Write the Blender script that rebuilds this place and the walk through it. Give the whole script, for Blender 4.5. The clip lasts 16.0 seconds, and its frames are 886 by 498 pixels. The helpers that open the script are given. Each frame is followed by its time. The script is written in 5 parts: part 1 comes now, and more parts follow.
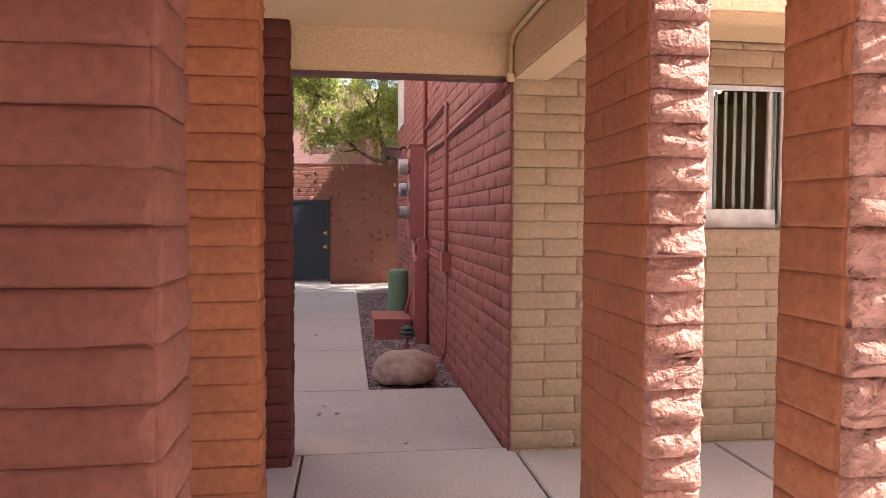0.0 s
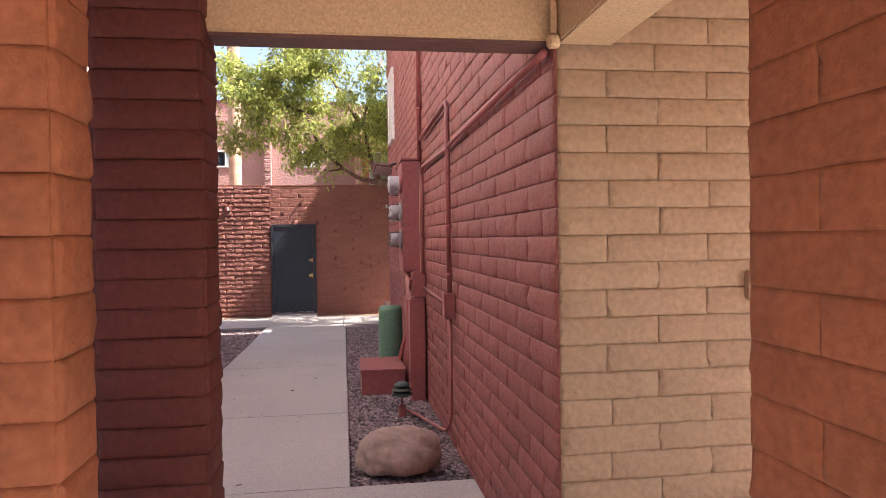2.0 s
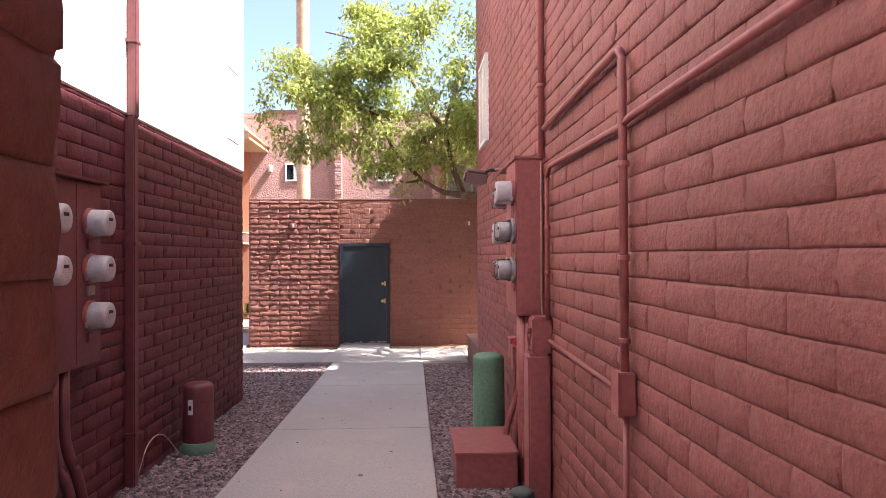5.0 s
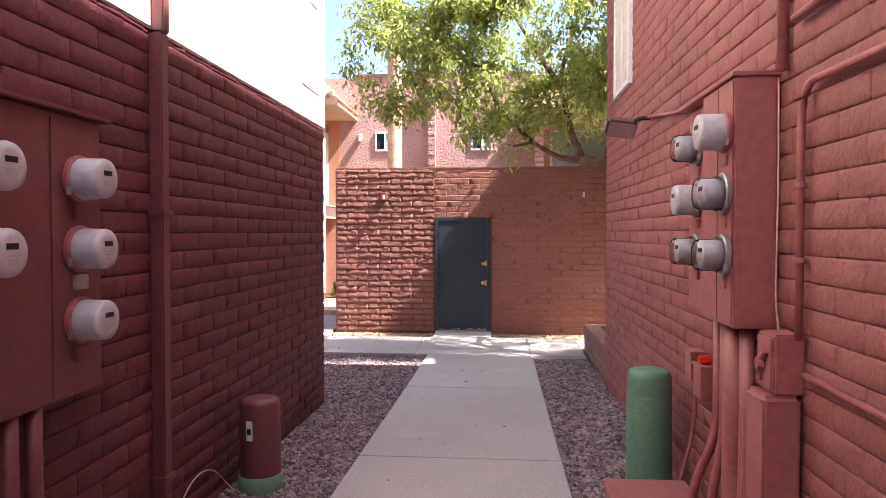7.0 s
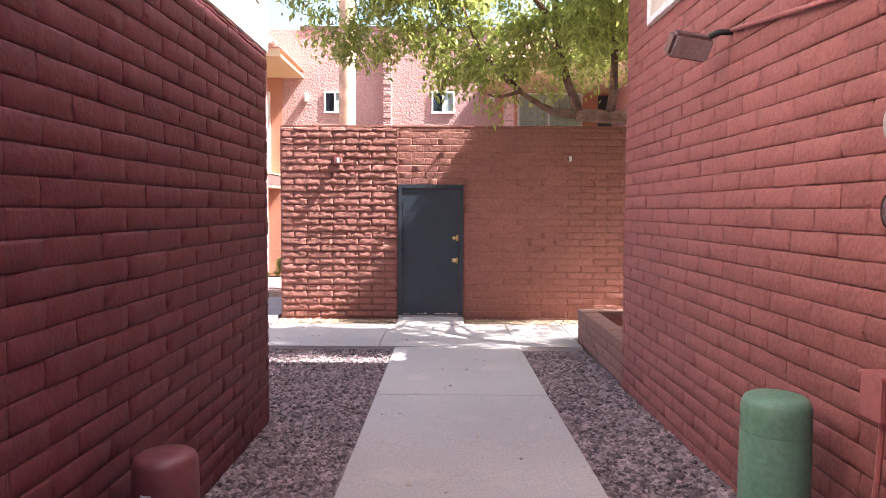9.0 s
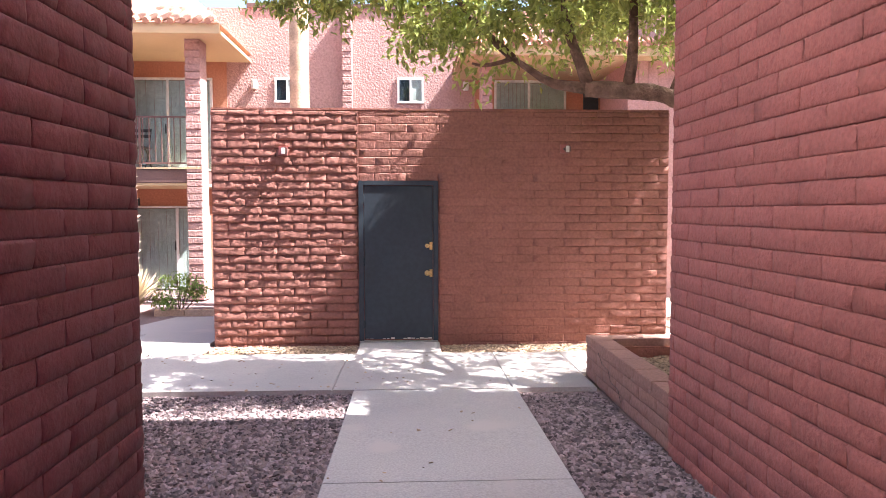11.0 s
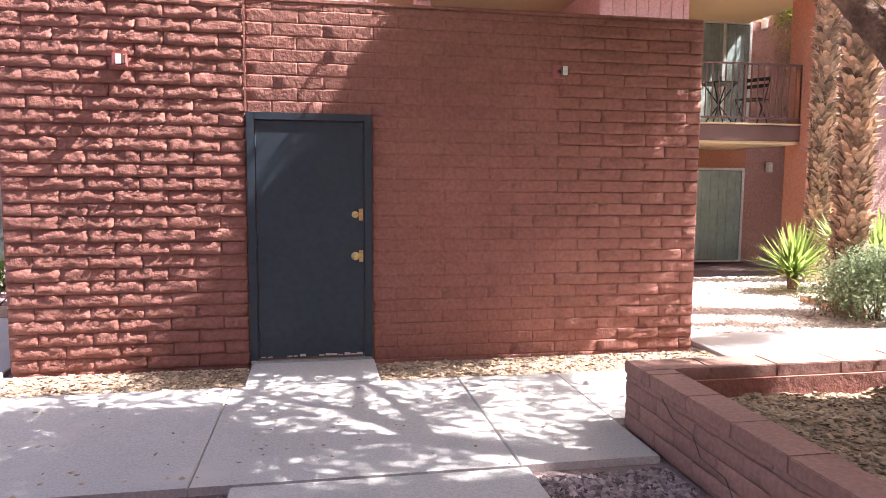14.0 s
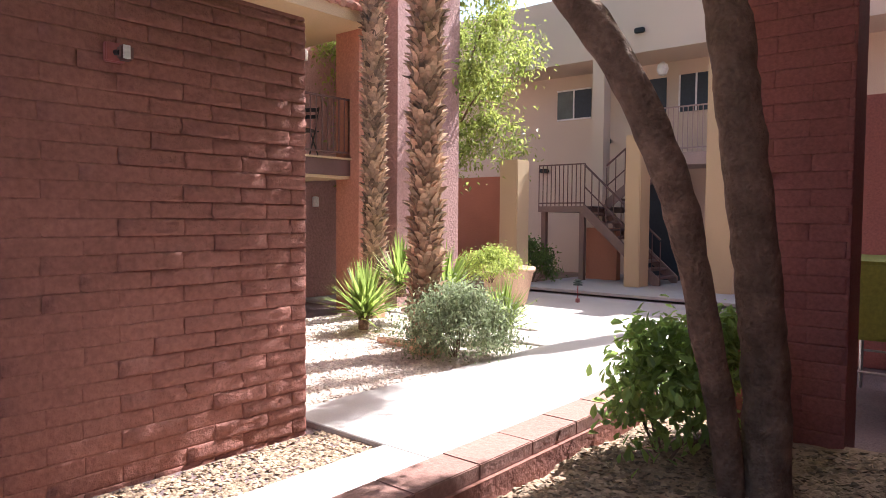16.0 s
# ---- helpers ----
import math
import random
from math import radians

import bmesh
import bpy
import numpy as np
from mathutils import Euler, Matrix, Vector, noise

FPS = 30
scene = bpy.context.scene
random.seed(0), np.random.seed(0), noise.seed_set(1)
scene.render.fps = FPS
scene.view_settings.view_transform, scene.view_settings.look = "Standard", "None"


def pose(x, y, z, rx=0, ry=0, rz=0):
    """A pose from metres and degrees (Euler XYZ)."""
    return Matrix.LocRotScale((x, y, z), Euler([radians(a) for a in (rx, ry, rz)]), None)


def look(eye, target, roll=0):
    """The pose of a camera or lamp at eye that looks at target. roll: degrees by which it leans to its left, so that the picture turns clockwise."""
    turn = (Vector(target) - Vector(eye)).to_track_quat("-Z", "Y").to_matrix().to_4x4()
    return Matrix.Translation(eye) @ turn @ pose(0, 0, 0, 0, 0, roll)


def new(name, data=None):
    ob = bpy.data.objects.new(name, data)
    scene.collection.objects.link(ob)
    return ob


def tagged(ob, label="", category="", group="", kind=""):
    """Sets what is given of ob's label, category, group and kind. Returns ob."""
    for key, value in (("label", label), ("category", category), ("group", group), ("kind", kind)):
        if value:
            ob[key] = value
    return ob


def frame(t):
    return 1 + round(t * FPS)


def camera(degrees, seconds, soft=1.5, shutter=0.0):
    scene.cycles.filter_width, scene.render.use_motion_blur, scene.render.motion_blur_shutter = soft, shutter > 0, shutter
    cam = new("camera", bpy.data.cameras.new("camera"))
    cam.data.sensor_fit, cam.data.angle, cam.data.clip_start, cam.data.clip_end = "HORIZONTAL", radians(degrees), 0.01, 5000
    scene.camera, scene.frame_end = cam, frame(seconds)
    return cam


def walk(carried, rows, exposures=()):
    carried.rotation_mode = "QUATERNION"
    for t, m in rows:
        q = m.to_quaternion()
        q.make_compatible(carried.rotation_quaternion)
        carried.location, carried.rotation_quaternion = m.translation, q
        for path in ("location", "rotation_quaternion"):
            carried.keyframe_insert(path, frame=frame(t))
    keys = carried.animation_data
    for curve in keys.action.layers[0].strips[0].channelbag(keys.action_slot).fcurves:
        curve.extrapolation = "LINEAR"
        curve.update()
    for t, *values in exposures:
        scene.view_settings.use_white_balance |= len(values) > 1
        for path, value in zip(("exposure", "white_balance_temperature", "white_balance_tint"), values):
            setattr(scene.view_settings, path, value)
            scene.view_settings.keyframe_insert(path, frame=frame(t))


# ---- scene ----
cam = camera(65.8, 16.0, 0.65)
PATH = [
    (0, (-0.027, 0.381, 1.626), (0.244, 2.361, 1.538), 0.3),
    (0.5, (0.046, 0.722, 1.605), (0.431, 2.68, 1.476), -0.0),
    (1, (0.052, 1.11, 1.605), (0.415, 3.071, 1.464), 0.1),
    (1.5, (0.107, 1.474, 1.663), (0.429, 3.446, 1.581), -0.1),
    (2, (0.11, 1.796, 1.716), (0.398, 3.775, 1.685), -0.8),
    (2.5, (0.088, 2.144, 1.753), (0.353, 4.126, 1.769), -0.5),
    (3, (0.135, 2.467, 1.745), (0.457, 4.44, 1.788), -0.5),
    (3.5, (0.131, 2.703, 1.752), (0.468, 4.675, 1.784), -0.5),
    (4, (0.079, 3.022, 1.784), (0.37, 5.0, 1.828), -0.0),
    (4.5, (0.03, 3.408, 1.792), (0.26, 5.395, 1.838), -0.3),
    (5, (-0.032, 3.811, 1.812), (0.056, 5.809, 1.833), -0.3),
    (5.2, (-0.049, 3.989, 1.823), (-0.036, 5.989, 1.843), -0.1),
    (7.3, (-0.406, 5.757, 1.806), (-0.577, 7.749, 1.748), -0.0),
    (7.5, (-0.468, 5.921, 1.796), (-0.615, 7.915, 1.733), 0.1),
    (8, (-0.574, 6.315, 1.775), (-0.67, 8.311, 1.693), 0.4),
    (8.5, (-0.674, 6.747, 1.734), (-0.699, 8.744, 1.627), 0.4),
    (9, (-0.788, 7.207, 1.708), (-0.795, 9.204, 1.591), 0.3),
    (9.2, (-0.799, 7.397, 1.711), (-0.8, 9.394, 1.594), 0.4),
    (11.3, (-0.858, 9.451, 1.684), (-0.762, 11.446, 1.575), -0.1),
    (11.5, (-0.835, 9.667, 1.66), (-0.748, 11.662, 1.551), -0.2),
    (12, (-0.806, 10.166, 1.64), (-0.725, 12.16, 1.512), -0.2),
    (12.5, (-0.837, 10.618, 1.609), (-0.745, 12.61, 1.457), 0.1),
    (13, (-0.84, 11.107, 1.57), (-0.689, 13.095, 1.403), 0.1),
    (13.5, (-0.922, 11.6, 1.58), (-0.691, 13.577, 1.387), 0.5),
    (14, (-0.952, 12.089, 1.536), (-0.597, 14.048, 1.34), 0.4),
    (14.5, (-0.953, 12.614, 1.548), (-0.352, 14.514, 1.373), 0.4),
    (15, (-0.917, 13.066, 1.566), (-0.014, 14.843, 1.397), 1.0),
    (15.5, (-0.791, 13.496, 1.578), (0.46, 15.05, 1.439), 0.4),
    (16, (-0.675, 13.905, 1.573), (0.847, 15.199, 1.481), 0.4),
]
EXPOSURES = [(0, 1.92, 6700, 14), (1.5, 2.0, 6700, 14), (3.5, 2.12, 6600, 14), (5, 2.12, 6400, 12), (7.5, 2.28, 6350, 12), (9, 2.52, 6300, 12), (11.5, 2.5, 6200, 12), (12.5, 2.42, 6150, 12), (14, 2.28, 6150, 12), (15, 2.1, 6100, 12), (15.5, 1.88, 6050, 12), (16, 1.72, 6050, 12)]
walk(cam, [(t, look(eye, target, roll)) for t, eye, target, roll in PATH], EXPOSURES)

# ---- world, sun ----
SUN_Y = 0.14
SUN_TO = Vector((0.70, -SUN_Y, 1.0)).normalized()
world = bpy.data.worlds.new("sky_world")
scene.world = world
world.use_nodes = True
wn = world.node_tree
sky = wn.nodes.new("ShaderNodeTexSky")
sky.sky_type, sky.sun_disc = "NISHITA", False
sky.sun_elevation = math.asin(SUN_TO.z)
sky.sun_rotation = math.atan2(SUN_TO.x, SUN_TO.y)
sky.dust_density = 4.0
wn.links.new(sky.outputs[0], wn.nodes["Background"].inputs[0])
wn.nodes["Background"].inputs[1].default_value = 0.095
sun = new("sun", bpy.data.lights.new("sun", "SUN"))
sun.data.energy, sun.data.angle, sun.data.color = 5.0, radians(0.53), (1.0, 0.965, 0.92)
sun.matrix_world = look(SUN_TO * 30, (0, 0, 0))


# ---- materials ----
def nodes_of(mat):
    mat.use_nodes = True
    nt = mat.node_tree
    return nt, nt.nodes, nt.links, nt.nodes["Principled BSDF"]


def surface(name, rgb, rough=0.8, vary=0.15, grain=60.0, patch=1.5, bump=0.3, dist=0.004, metal=0.0, tone=None, by_piece=0.0, spec=0.3, stain=None, lump=0.0):
    """Painted or mineral surface: colour varied by patches, grain and piece, with fine relief."""
    mat = bpy.data.materials.new(name)
    nt, N, L, b = nodes_of(mat)
    co = N.new("ShaderNodeTexCoord")
    geo = N.new("ShaderNodeNewGeometry")
    n1, n2 = N.new("ShaderNodeTexNoise"), N.new("ShaderNodeTexNoise")
    n1.inputs["Scale"].default_value, n1.inputs["Detail"].default_value = patch, 5
    n2.inputs["Scale"].default_value, n2.inputs["Detail"].default_value = grain, 9
    L.new(geo.outputs["Position"], n1.inputs["Vector"])
    L.new(geo.outputs["Position"], n2.inputs["Vector"])
    ramp = N.new("ShaderNodeValToRGB")
    lo = tone or [c * (1 - vary) for c in rgb]
    hi = [min(1, c * (1 + vary)) for c in rgb]
    ramp.color_ramp.elements[0].position, ramp.color_ramp.elements[1].position = 0.3, 0.7
    ramp.color_ramp.elements[0].color, ramp.color_ramp.elements[1].color = (*lo, 1), (*hi, 1)
    L.new(n1.outputs["Fac"], ramp.inputs["Fac"])
    mix = N.new("ShaderNodeMix")
    mix.data_type, mix.blend_type = "RGBA", "MULTIPLY"
    mix.inputs[0].default_value = 0.55
    g = N.new("ShaderNodeMapRange")
    g.inputs[1].default_value, g.inputs[2].default_value, g.inputs[3].default_value, g.inputs[4].default_value = 0.3, 0.7, 0.65, 1.2
    L.new(n2.outputs["Fac"], g.inputs[0])
    L.new(ramp.outputs["Color"], mix.inputs[6])
    L.new(g.outputs[0], mix.inputs[7])
    out = mix.outputs[2]
    if by_piece:
        info, hsv, mr, add = N.new("ShaderNodeObjectInfo"), N.new("ShaderNodeHueSaturation"), N.new("ShaderNodeMapRange"), N.new("ShaderNodeMath")
        add.operation = "ADD"
        L.new(info.outputs["Random"], add.inputs[0])
        L.new(geo.outputs["Random Per Island"], add.inputs[1])
        mr.inputs[1].default_value, mr.inputs[2].default_value = 0.0, 2.0
        mr.inputs[3].default_value, mr.inputs[4].default_value = 1 - by_piece, 1 + by_piece
        L.new(add.outputs[0], mr.inputs[0])
        L.new(mr.outputs[0], hsv.inputs["Value"])
        L.new(out, hsv.inputs["Color"])
        out = hsv.outputs["Color"]
    if stain:
        n3, r3, m3 = N.new("ShaderNodeTexNoise"), N.new("ShaderNodeMapRange"), N.new("ShaderNodeMix")
        n3.inputs["Scale"].default_value, n3.inputs["Detail"].default_value = stain[1], 8
        L.new(geo.outputs["Position"], n3.inputs["Vector"])
        r3.inputs[1].default_value, r3.inputs[2].default_value = stain[2], stain[2] + 0.1
        L.new(n3.outputs["Fac"], r3.inputs[0])
        m3.data_type = "RGBA"
        L.new(r3.outputs[0], m3.inputs[0])
        L.new(out, m3.inputs[6])
        m3.inputs[7].default_value = (*stain[0], 1)
        out = m3.outputs[2]
    L.new(out, b.inputs["Base Color"])
    b.inputs["Roughness"].default_value, b.inputs["Metallic"].default_value = rough, metal
    b.inputs["Specular IOR Level"].default_value = spec
    if bump:
        bp = N.new("ShaderNodeBump")
        bp.inputs["Strength"].default_value, bp.inputs["Distance"].default_value = bump, dist
        L.new(n2.outputs["Fac"], bp.inputs["Height"])
        if lump:
            n4, b4 = N.new("ShaderNodeTexNoise"), N.new("ShaderNodeBump")
            n4.inputs["Scale"].default_value, n4.inputs["Detail"].default_value, n4.inputs["Roughness"].default_value = 14.0, 6, 0.65
            b4.inputs["Strength"].default_value, b4.inputs["Distance"].default_value = 0.8, lump
            L.new(geo.outputs["Position"], n4.inputs["Vector"])
            L.new(n4.outputs["Fac"], b4.inputs["Height"])
            L.new(b4.outputs[0], bp.inputs["Normal"])
        L.new(bp.outputs[0], b.inputs["Normal"])
    return mat


M = {
    "white_stucco": surface("white_stucco", (0.80, 0.73, 0.68), 0.9, 0.04, 60, 1.0, 0.4, 0.004),
    "worn": surface("bare_worn_metal", (0.62, 0.55, 0.50), 0.7, 0.2, 60, 6, 0.2, 0.002),
    "pagoda": surface("weathered_dark_green", (0.10, 0.12, 0.10), 0.6, 0.2, 60, 5, 0.2, 0.002),
    "curtain_dark": surface("dark_blind", (0.12, 0.14, 0.13), 0.7, 0.2, 30, 3, 0.1, 0.002),
    # red brown pillar paint, darkened to hold the deep shade under the roof
    "maroon_shaded": surface("shaded_maroon_block_paint", (0.112, 0.030, 0.024), 0.65, 0.10, 45, 0.9, 0.5, 0.006, by_piece=0.12, lump=0.012),
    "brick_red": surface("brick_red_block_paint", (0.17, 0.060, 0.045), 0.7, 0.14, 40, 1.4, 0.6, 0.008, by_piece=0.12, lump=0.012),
    # purplish red of the west wall, darkened so the colour carries its shade
    "plum_shaded": surface("shaded_plum_block_paint", (0.118, 0.031, 0.038), 0.6, 0.10, 45, 0.9, 0.5, 0.006, by_piece=0.12, lump=0.012),
    # rough pillar fronts: paint lightened to put the sun's glare into the colour
    "split_sunlit": surface("sunlit_split_face_paint", (0.48, 0.25, 0.20), 0.8, 0.10, 30, 1.2, 1.0, 0.04, by_piece=0.10, lump=0.02),
    "dusty": surface("dusty_planter_paint", (0.30, 0.160, 0.130), 0.85, 0.10, 40, 1.6, 0.5, 0.006, by_piece=0.10, lump=0.012),
    # red metal again, darkened for fittings on the shaded west wall
    "metal_shaded": surface("shaded_red_metal", (0.15, 0.043, 0.048), 0.45, 0.06, 25, 1.5, 0.15, 0.002, spec=0.5),
    "red": surface("red_block_paint", (0.275, 0.094, 0.083), 0.62, 0.12, 45, 0.9, 0.8, 0.008, by_piece=0.12, lump=0.012),
    "shed": surface("shed_block_paint", (0.275, 0.115, 0.090), 0.8, 0.10, 30, 1.2, 0.7, 0.012, by_piece=0.10, lump=0.02),
    "orange": surface("orange_block_paint", (0.37, 0.138, 0.068), 0.7, 0.10, 40, 1.2, 0.6, 0.007, by_piece=0.10, lump=0.012),
    "tan": surface("tan_block_paint", (0.375, 0.265, 0.172), 0.7, 0.07, 40, 1.2, 0.5, 0.006, by_piece=0.06, lump=0.012),
    "tan_stucco": surface("tan_stucco", (0.60, 0.44, 0.27), 0.85, 0.06, 90, 0.8, 0.5, 0.004),
    "cream_stucco": surface("cream_stucco", (0.60, 0.49, 0.385), 0.85, 0.06, 70, 0.5, 0.5, 0.006),
    "pink_stucco": surface("pink_stucco", (0.46, 0.275, 0.25), 0.85, 0.08, 22, 0.6, 1.0, 0.03),
    "pink_board": surface("pink_boarding", (0.52, 0.31, 0.30), 0.75, 0.08, 30, 0.8, 0.3, 0.004, by_piece=0.08),
    "orange_stucco": surface("orange_stucco", (0.47, 0.215, 0.14), 0.85, 0.08, 30, 0.6, 0.6, 0.01),
    "concrete": surface("concrete", (0.44, 0.395, 0.375), 0.9, 0.06, 70, 0.7, 0.35, 0.003, stain=((0.47, 0.41, 0.38), 2.2, 0.6)),
    "gravel_bed": surface("gravel_bed", (0.22, 0.15, 0.145), 0.95, 0.25, 55, 1.0, 1.0, 0.02),
    "ground": surface("ground", (0.30, 0.23, 0.19), 0.95, 0.2, 30, 0.4, 0.6, 0.01),
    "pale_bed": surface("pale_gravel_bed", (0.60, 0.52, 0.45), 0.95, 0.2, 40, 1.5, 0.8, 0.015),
    "stone": surface("gravel_stone", (0.32, 0.235, 0.235), 0.9, 0.25, 40, 6.0, 0.3, 0.003, by_piece=0.95),
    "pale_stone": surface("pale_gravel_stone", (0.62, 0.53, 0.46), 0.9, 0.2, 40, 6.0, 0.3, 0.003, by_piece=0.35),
    "metal_red": surface("red_painted_metal", (0.34, 0.105, 0.10), 0.45, 0.06, 25, 1.5, 0.15, 0.002, spec=0.5),
    "door": surface("dark_slate_door_paint", (0.028, 0.039, 0.052), 0.5, 0.12, 20, 1.2, 0.15, 0.002, spec=0.4),
    "green": surface("green_plastic", (0.13, 0.24, 0.16), 0.5, 0.08, 40, 2.0, 0.15, 0.002, spec=0.4),
    "boulder": surface("boulder", (0.42, 0.30, 0.25), 0.9, 0.2, 25, 5.0, 0.8, 0.01),
    "bark": surface("bark", (0.19, 0.118, 0.085), 0.95, 0.35, 40, 9.0, 1.0, 0.03),
    "palm_bark": surface("palm_boot", (0.52, 0.36, 0.25), 0.9, 0.3, 30, 4.0, 0.8, 0.01, by_piece=0.85),
    "meter_grey": surface("meter_grey", (0.46, 0.43, 0.44), 0.45, 0.06, 30, 2, 0.1, 0.001, spec=0.5),
    # palm bark once more, lightened so full sun is in its colour
    "palm_sunlit": surface("sunlit_palm_boot", (0.66, 0.54, 0.44), 0.9, 0.35, 30, 4.0, 0.8, 0.01, by_piece=0.9),
    "white": surface("white_metal", (0.75, 0.74, 0.72), 0.5, 0.05, 30, 2, 0.1, 0.001),
    "grey_metal": surface("grey_metal", (0.42, 0.41, 0.40), 0.35, 0.08, 40, 3, 0.1, 0.001, metal=0.7),
    "brass": surface("brass", (0.75, 0.55, 0.25), 0.3, 0.1, 40, 5, 0.05, 0.001, metal=1.0),
    "black": surface("black_metal", (0.02, 0.02, 0.02), 0.5, 0.1, 40, 3, 0.1, 0.001),
    "brown_metal": surface("brown_rail_metal", (0.16, 0.09, 0.08), 0.5, 0.1, 40, 3, 0.1, 0.001),
    "stair_paint": surface("stair_paint", (0.26, 0.175, 0.15), 0.6, 0.1, 40, 3, 0.1, 0.001),
    "rail_paint": surface("rail_paint", (0.42, 0.31, 0.28), 0.6, 0.1, 40, 3, 0.1, 0.001),
    "curtain": surface("pale_curtain", (0.78, 0.78, 0.74), 0.9, 0.06, 12, 2, 0.2, 0.01),
    "tile": surface("clay_roof_tile", (0.45, 0.24, 0.17), 0.85, 0.15, 30, 2, 0.4, 0.005, by_piece=0.25),
    "mulch": surface("leaf_litter", (0.28, 0.19, 0.13), 0.95, 0.3, 40, 3, 1.0, 0.02, by_piece=0.5),
    "litter": surface("dry_leaf", (0.40, 0.28, 0.19), 0.9, 0.3, 40, 6, 0.2, 0.002, by_piece=0.75),
    "terracotta": surface("pot_clay", (0.60, 0.40, 0.28), 0.8, 0.08, 40, 2, 0.2, 0.003),
    "paper": surface("label_paper", (0.8, 0.8, 0.78), 0.6, 0.03, 30, 2, 0.0),
    "tag_red": surface("red_tag", (0.7, 0.03, 0.02), 0.5, 0.05, 30, 2, 0.0),
    "dry": surface("dry_grass", (0.74, 0.62, 0.46), 0.9, 0.2, 30, 3, 0.2, 0.003, by_piece=0.3),
    "olive": surface("olive_cloth", (0.16, 0.17, 0.03), 0.8, 0.1, 30, 3, 0.2, 0.003),
}


def leaf_material(name, rgb, vary=0.35):
    mat = bpy.data.materials.new(name)
    nt, N, L, b = nodes_of(mat)
    geo, hsv, mr = N.new("ShaderNodeNewGeometry"), N.new("ShaderNodeHueSaturation"), N.new("ShaderNodeMapRange")
    mr.inputs[3].default_value, mr.inputs[4].default_value = 1 - vary, 1 + vary
    L.new(geo.outputs["Random Per Island"], mr.inputs[0])
    L.new(mr.outputs[0], hsv.inputs["Value"])
    hsv.inputs["Color"].default_value = (*rgb, 1)
    L.new(hsv.outputs[0], b.inputs["Base Color"])
    b.inputs["Roughness"].default_value = 0.5
    tr, mx = N.new("ShaderNodeBsdfTranslucent"), N.new("ShaderNodeMixShader")
    br = N.new("ShaderNodeHueSaturation")
    br.inputs["Value"].default_value = 1.8
    L.new(hsv.outputs[0], br.inputs["Color"])
    L.new(br.outputs[0], tr.inputs["Color"])
    mx.inputs[0].default_value = 0.45
    L.new(b.outputs[0], mx.inputs[1])
    L.new(tr.outputs[0], mx.inputs[2])
    L.new(mx.outputs[0], N["Material Output"].inputs["Surface"])
    return mat


glow = bpy.data.materials.new("lamp_glow")
nodes_of(glow)[3].inputs["Emission Color"].default_value = (1.0, 0.75, 0.35, 1)
nodes_of(glow)[3].inputs["Emission Strength"].default_value = 3.0
M["glow"] = glow
M["leaf"] = leaf_material("tree_leaf", (0.27, 0.30, 0.085))
M["leaf_court"] = leaf_material("court_tree_leaf", (0.23, 0.26, 0.065))
M["leaf_dark"] = leaf_material("shrub_leaf", (0.10, 0.16, 0.04))
M["leaf_shrub"] = leaf_material("broad_shrub_leaf", (0.20, 0.28, 0.075))
M["leaf_grey"] = leaf_material("grey_green_leaf", (0.20, 0.23, 0.13))
M["leaf_lime"] = leaf_material("lime_leaf", (0.27, 0.31, 0.075))
M["yucca"] = leaf_material("yucca_blade", (0.21, 0.27, 0.065))


def glass_material(name, rgb, rough):
    """Thin clear glass: seen through, with a mirror gloss that grows at grazing angles."""
    mat = bpy.data.materials.new(name)
    nt, N, L, b = nodes_of(mat)
    tr, gl, fr, mx = N.new("ShaderNodeBsdfTransparent"), N.new("ShaderNodeBsdfGlossy"), N.new("ShaderNodeFresnel"), N.new("ShaderNodeMixShader")
    tr.inputs["Color"].default_value = (*rgb, 1)
    gl.inputs["Roughness"].default_value = rough
    fr.inputs["IOR"].default_value = 1.3
    L.new(fr.outputs[0], mx.inputs[0])
    L.new(tr.outputs[0], mx.inputs[1])
    L.new(gl.outputs[0], mx.inputs[2])
    L.new(mx.outputs[0], N["Material Output"].inputs["Surface"])
    return mat


M["pane"] = glass_material("window_glass", (0.85, 0.9, 0.9), 0.02)
# opaque tan pane: the reflection in the glass is painted as its colour
M["reflecting"] = surface("tan_reflection_pane", (0.62, 0.52, 0.44), 0.35, 0.10, 8, 2.0, 0.1, 0.002, spec=0.5)
M["meter_glass"] = glass_material("meter_glass", (0.95, 0.93, 0.93), 0.12)


# ---- builders ----
def part(name, bm, material, parent=None, label="", smooth=False):
    me = bpy.data.meshes.new(name)
    bm.to_mesh(me)
    bm.free()
    me.materials.append(M[material])
    if smooth:
        me.polygons.foreach_set("use_smooth", [True] * len(me.polygons))
    ob = new(name, me)
    ob.parent = parent
    return tagged(ob, label)


def empty(name, at, label, category, group="", kind=""):
    ob = new(name)
    ob.location = at
    ob.empty_display_size = 0.1
    bpy.context.view_layer.update()
    return tagged(ob, label, category, group, kind)


def under(ob, parent):
    """Keep ob where it stands in the world while parent holds it."""
    ob.parent = parent
    ob.matrix_parent_inverse = Matrix.Translation(-Vector(parent.location))
    return ob


def piece(name, bm, material, parent, label="", smooth=False):
    """A part made in world coordinates under a thing."""
    return under(part(name, bm, material, None, label, smooth), parent)


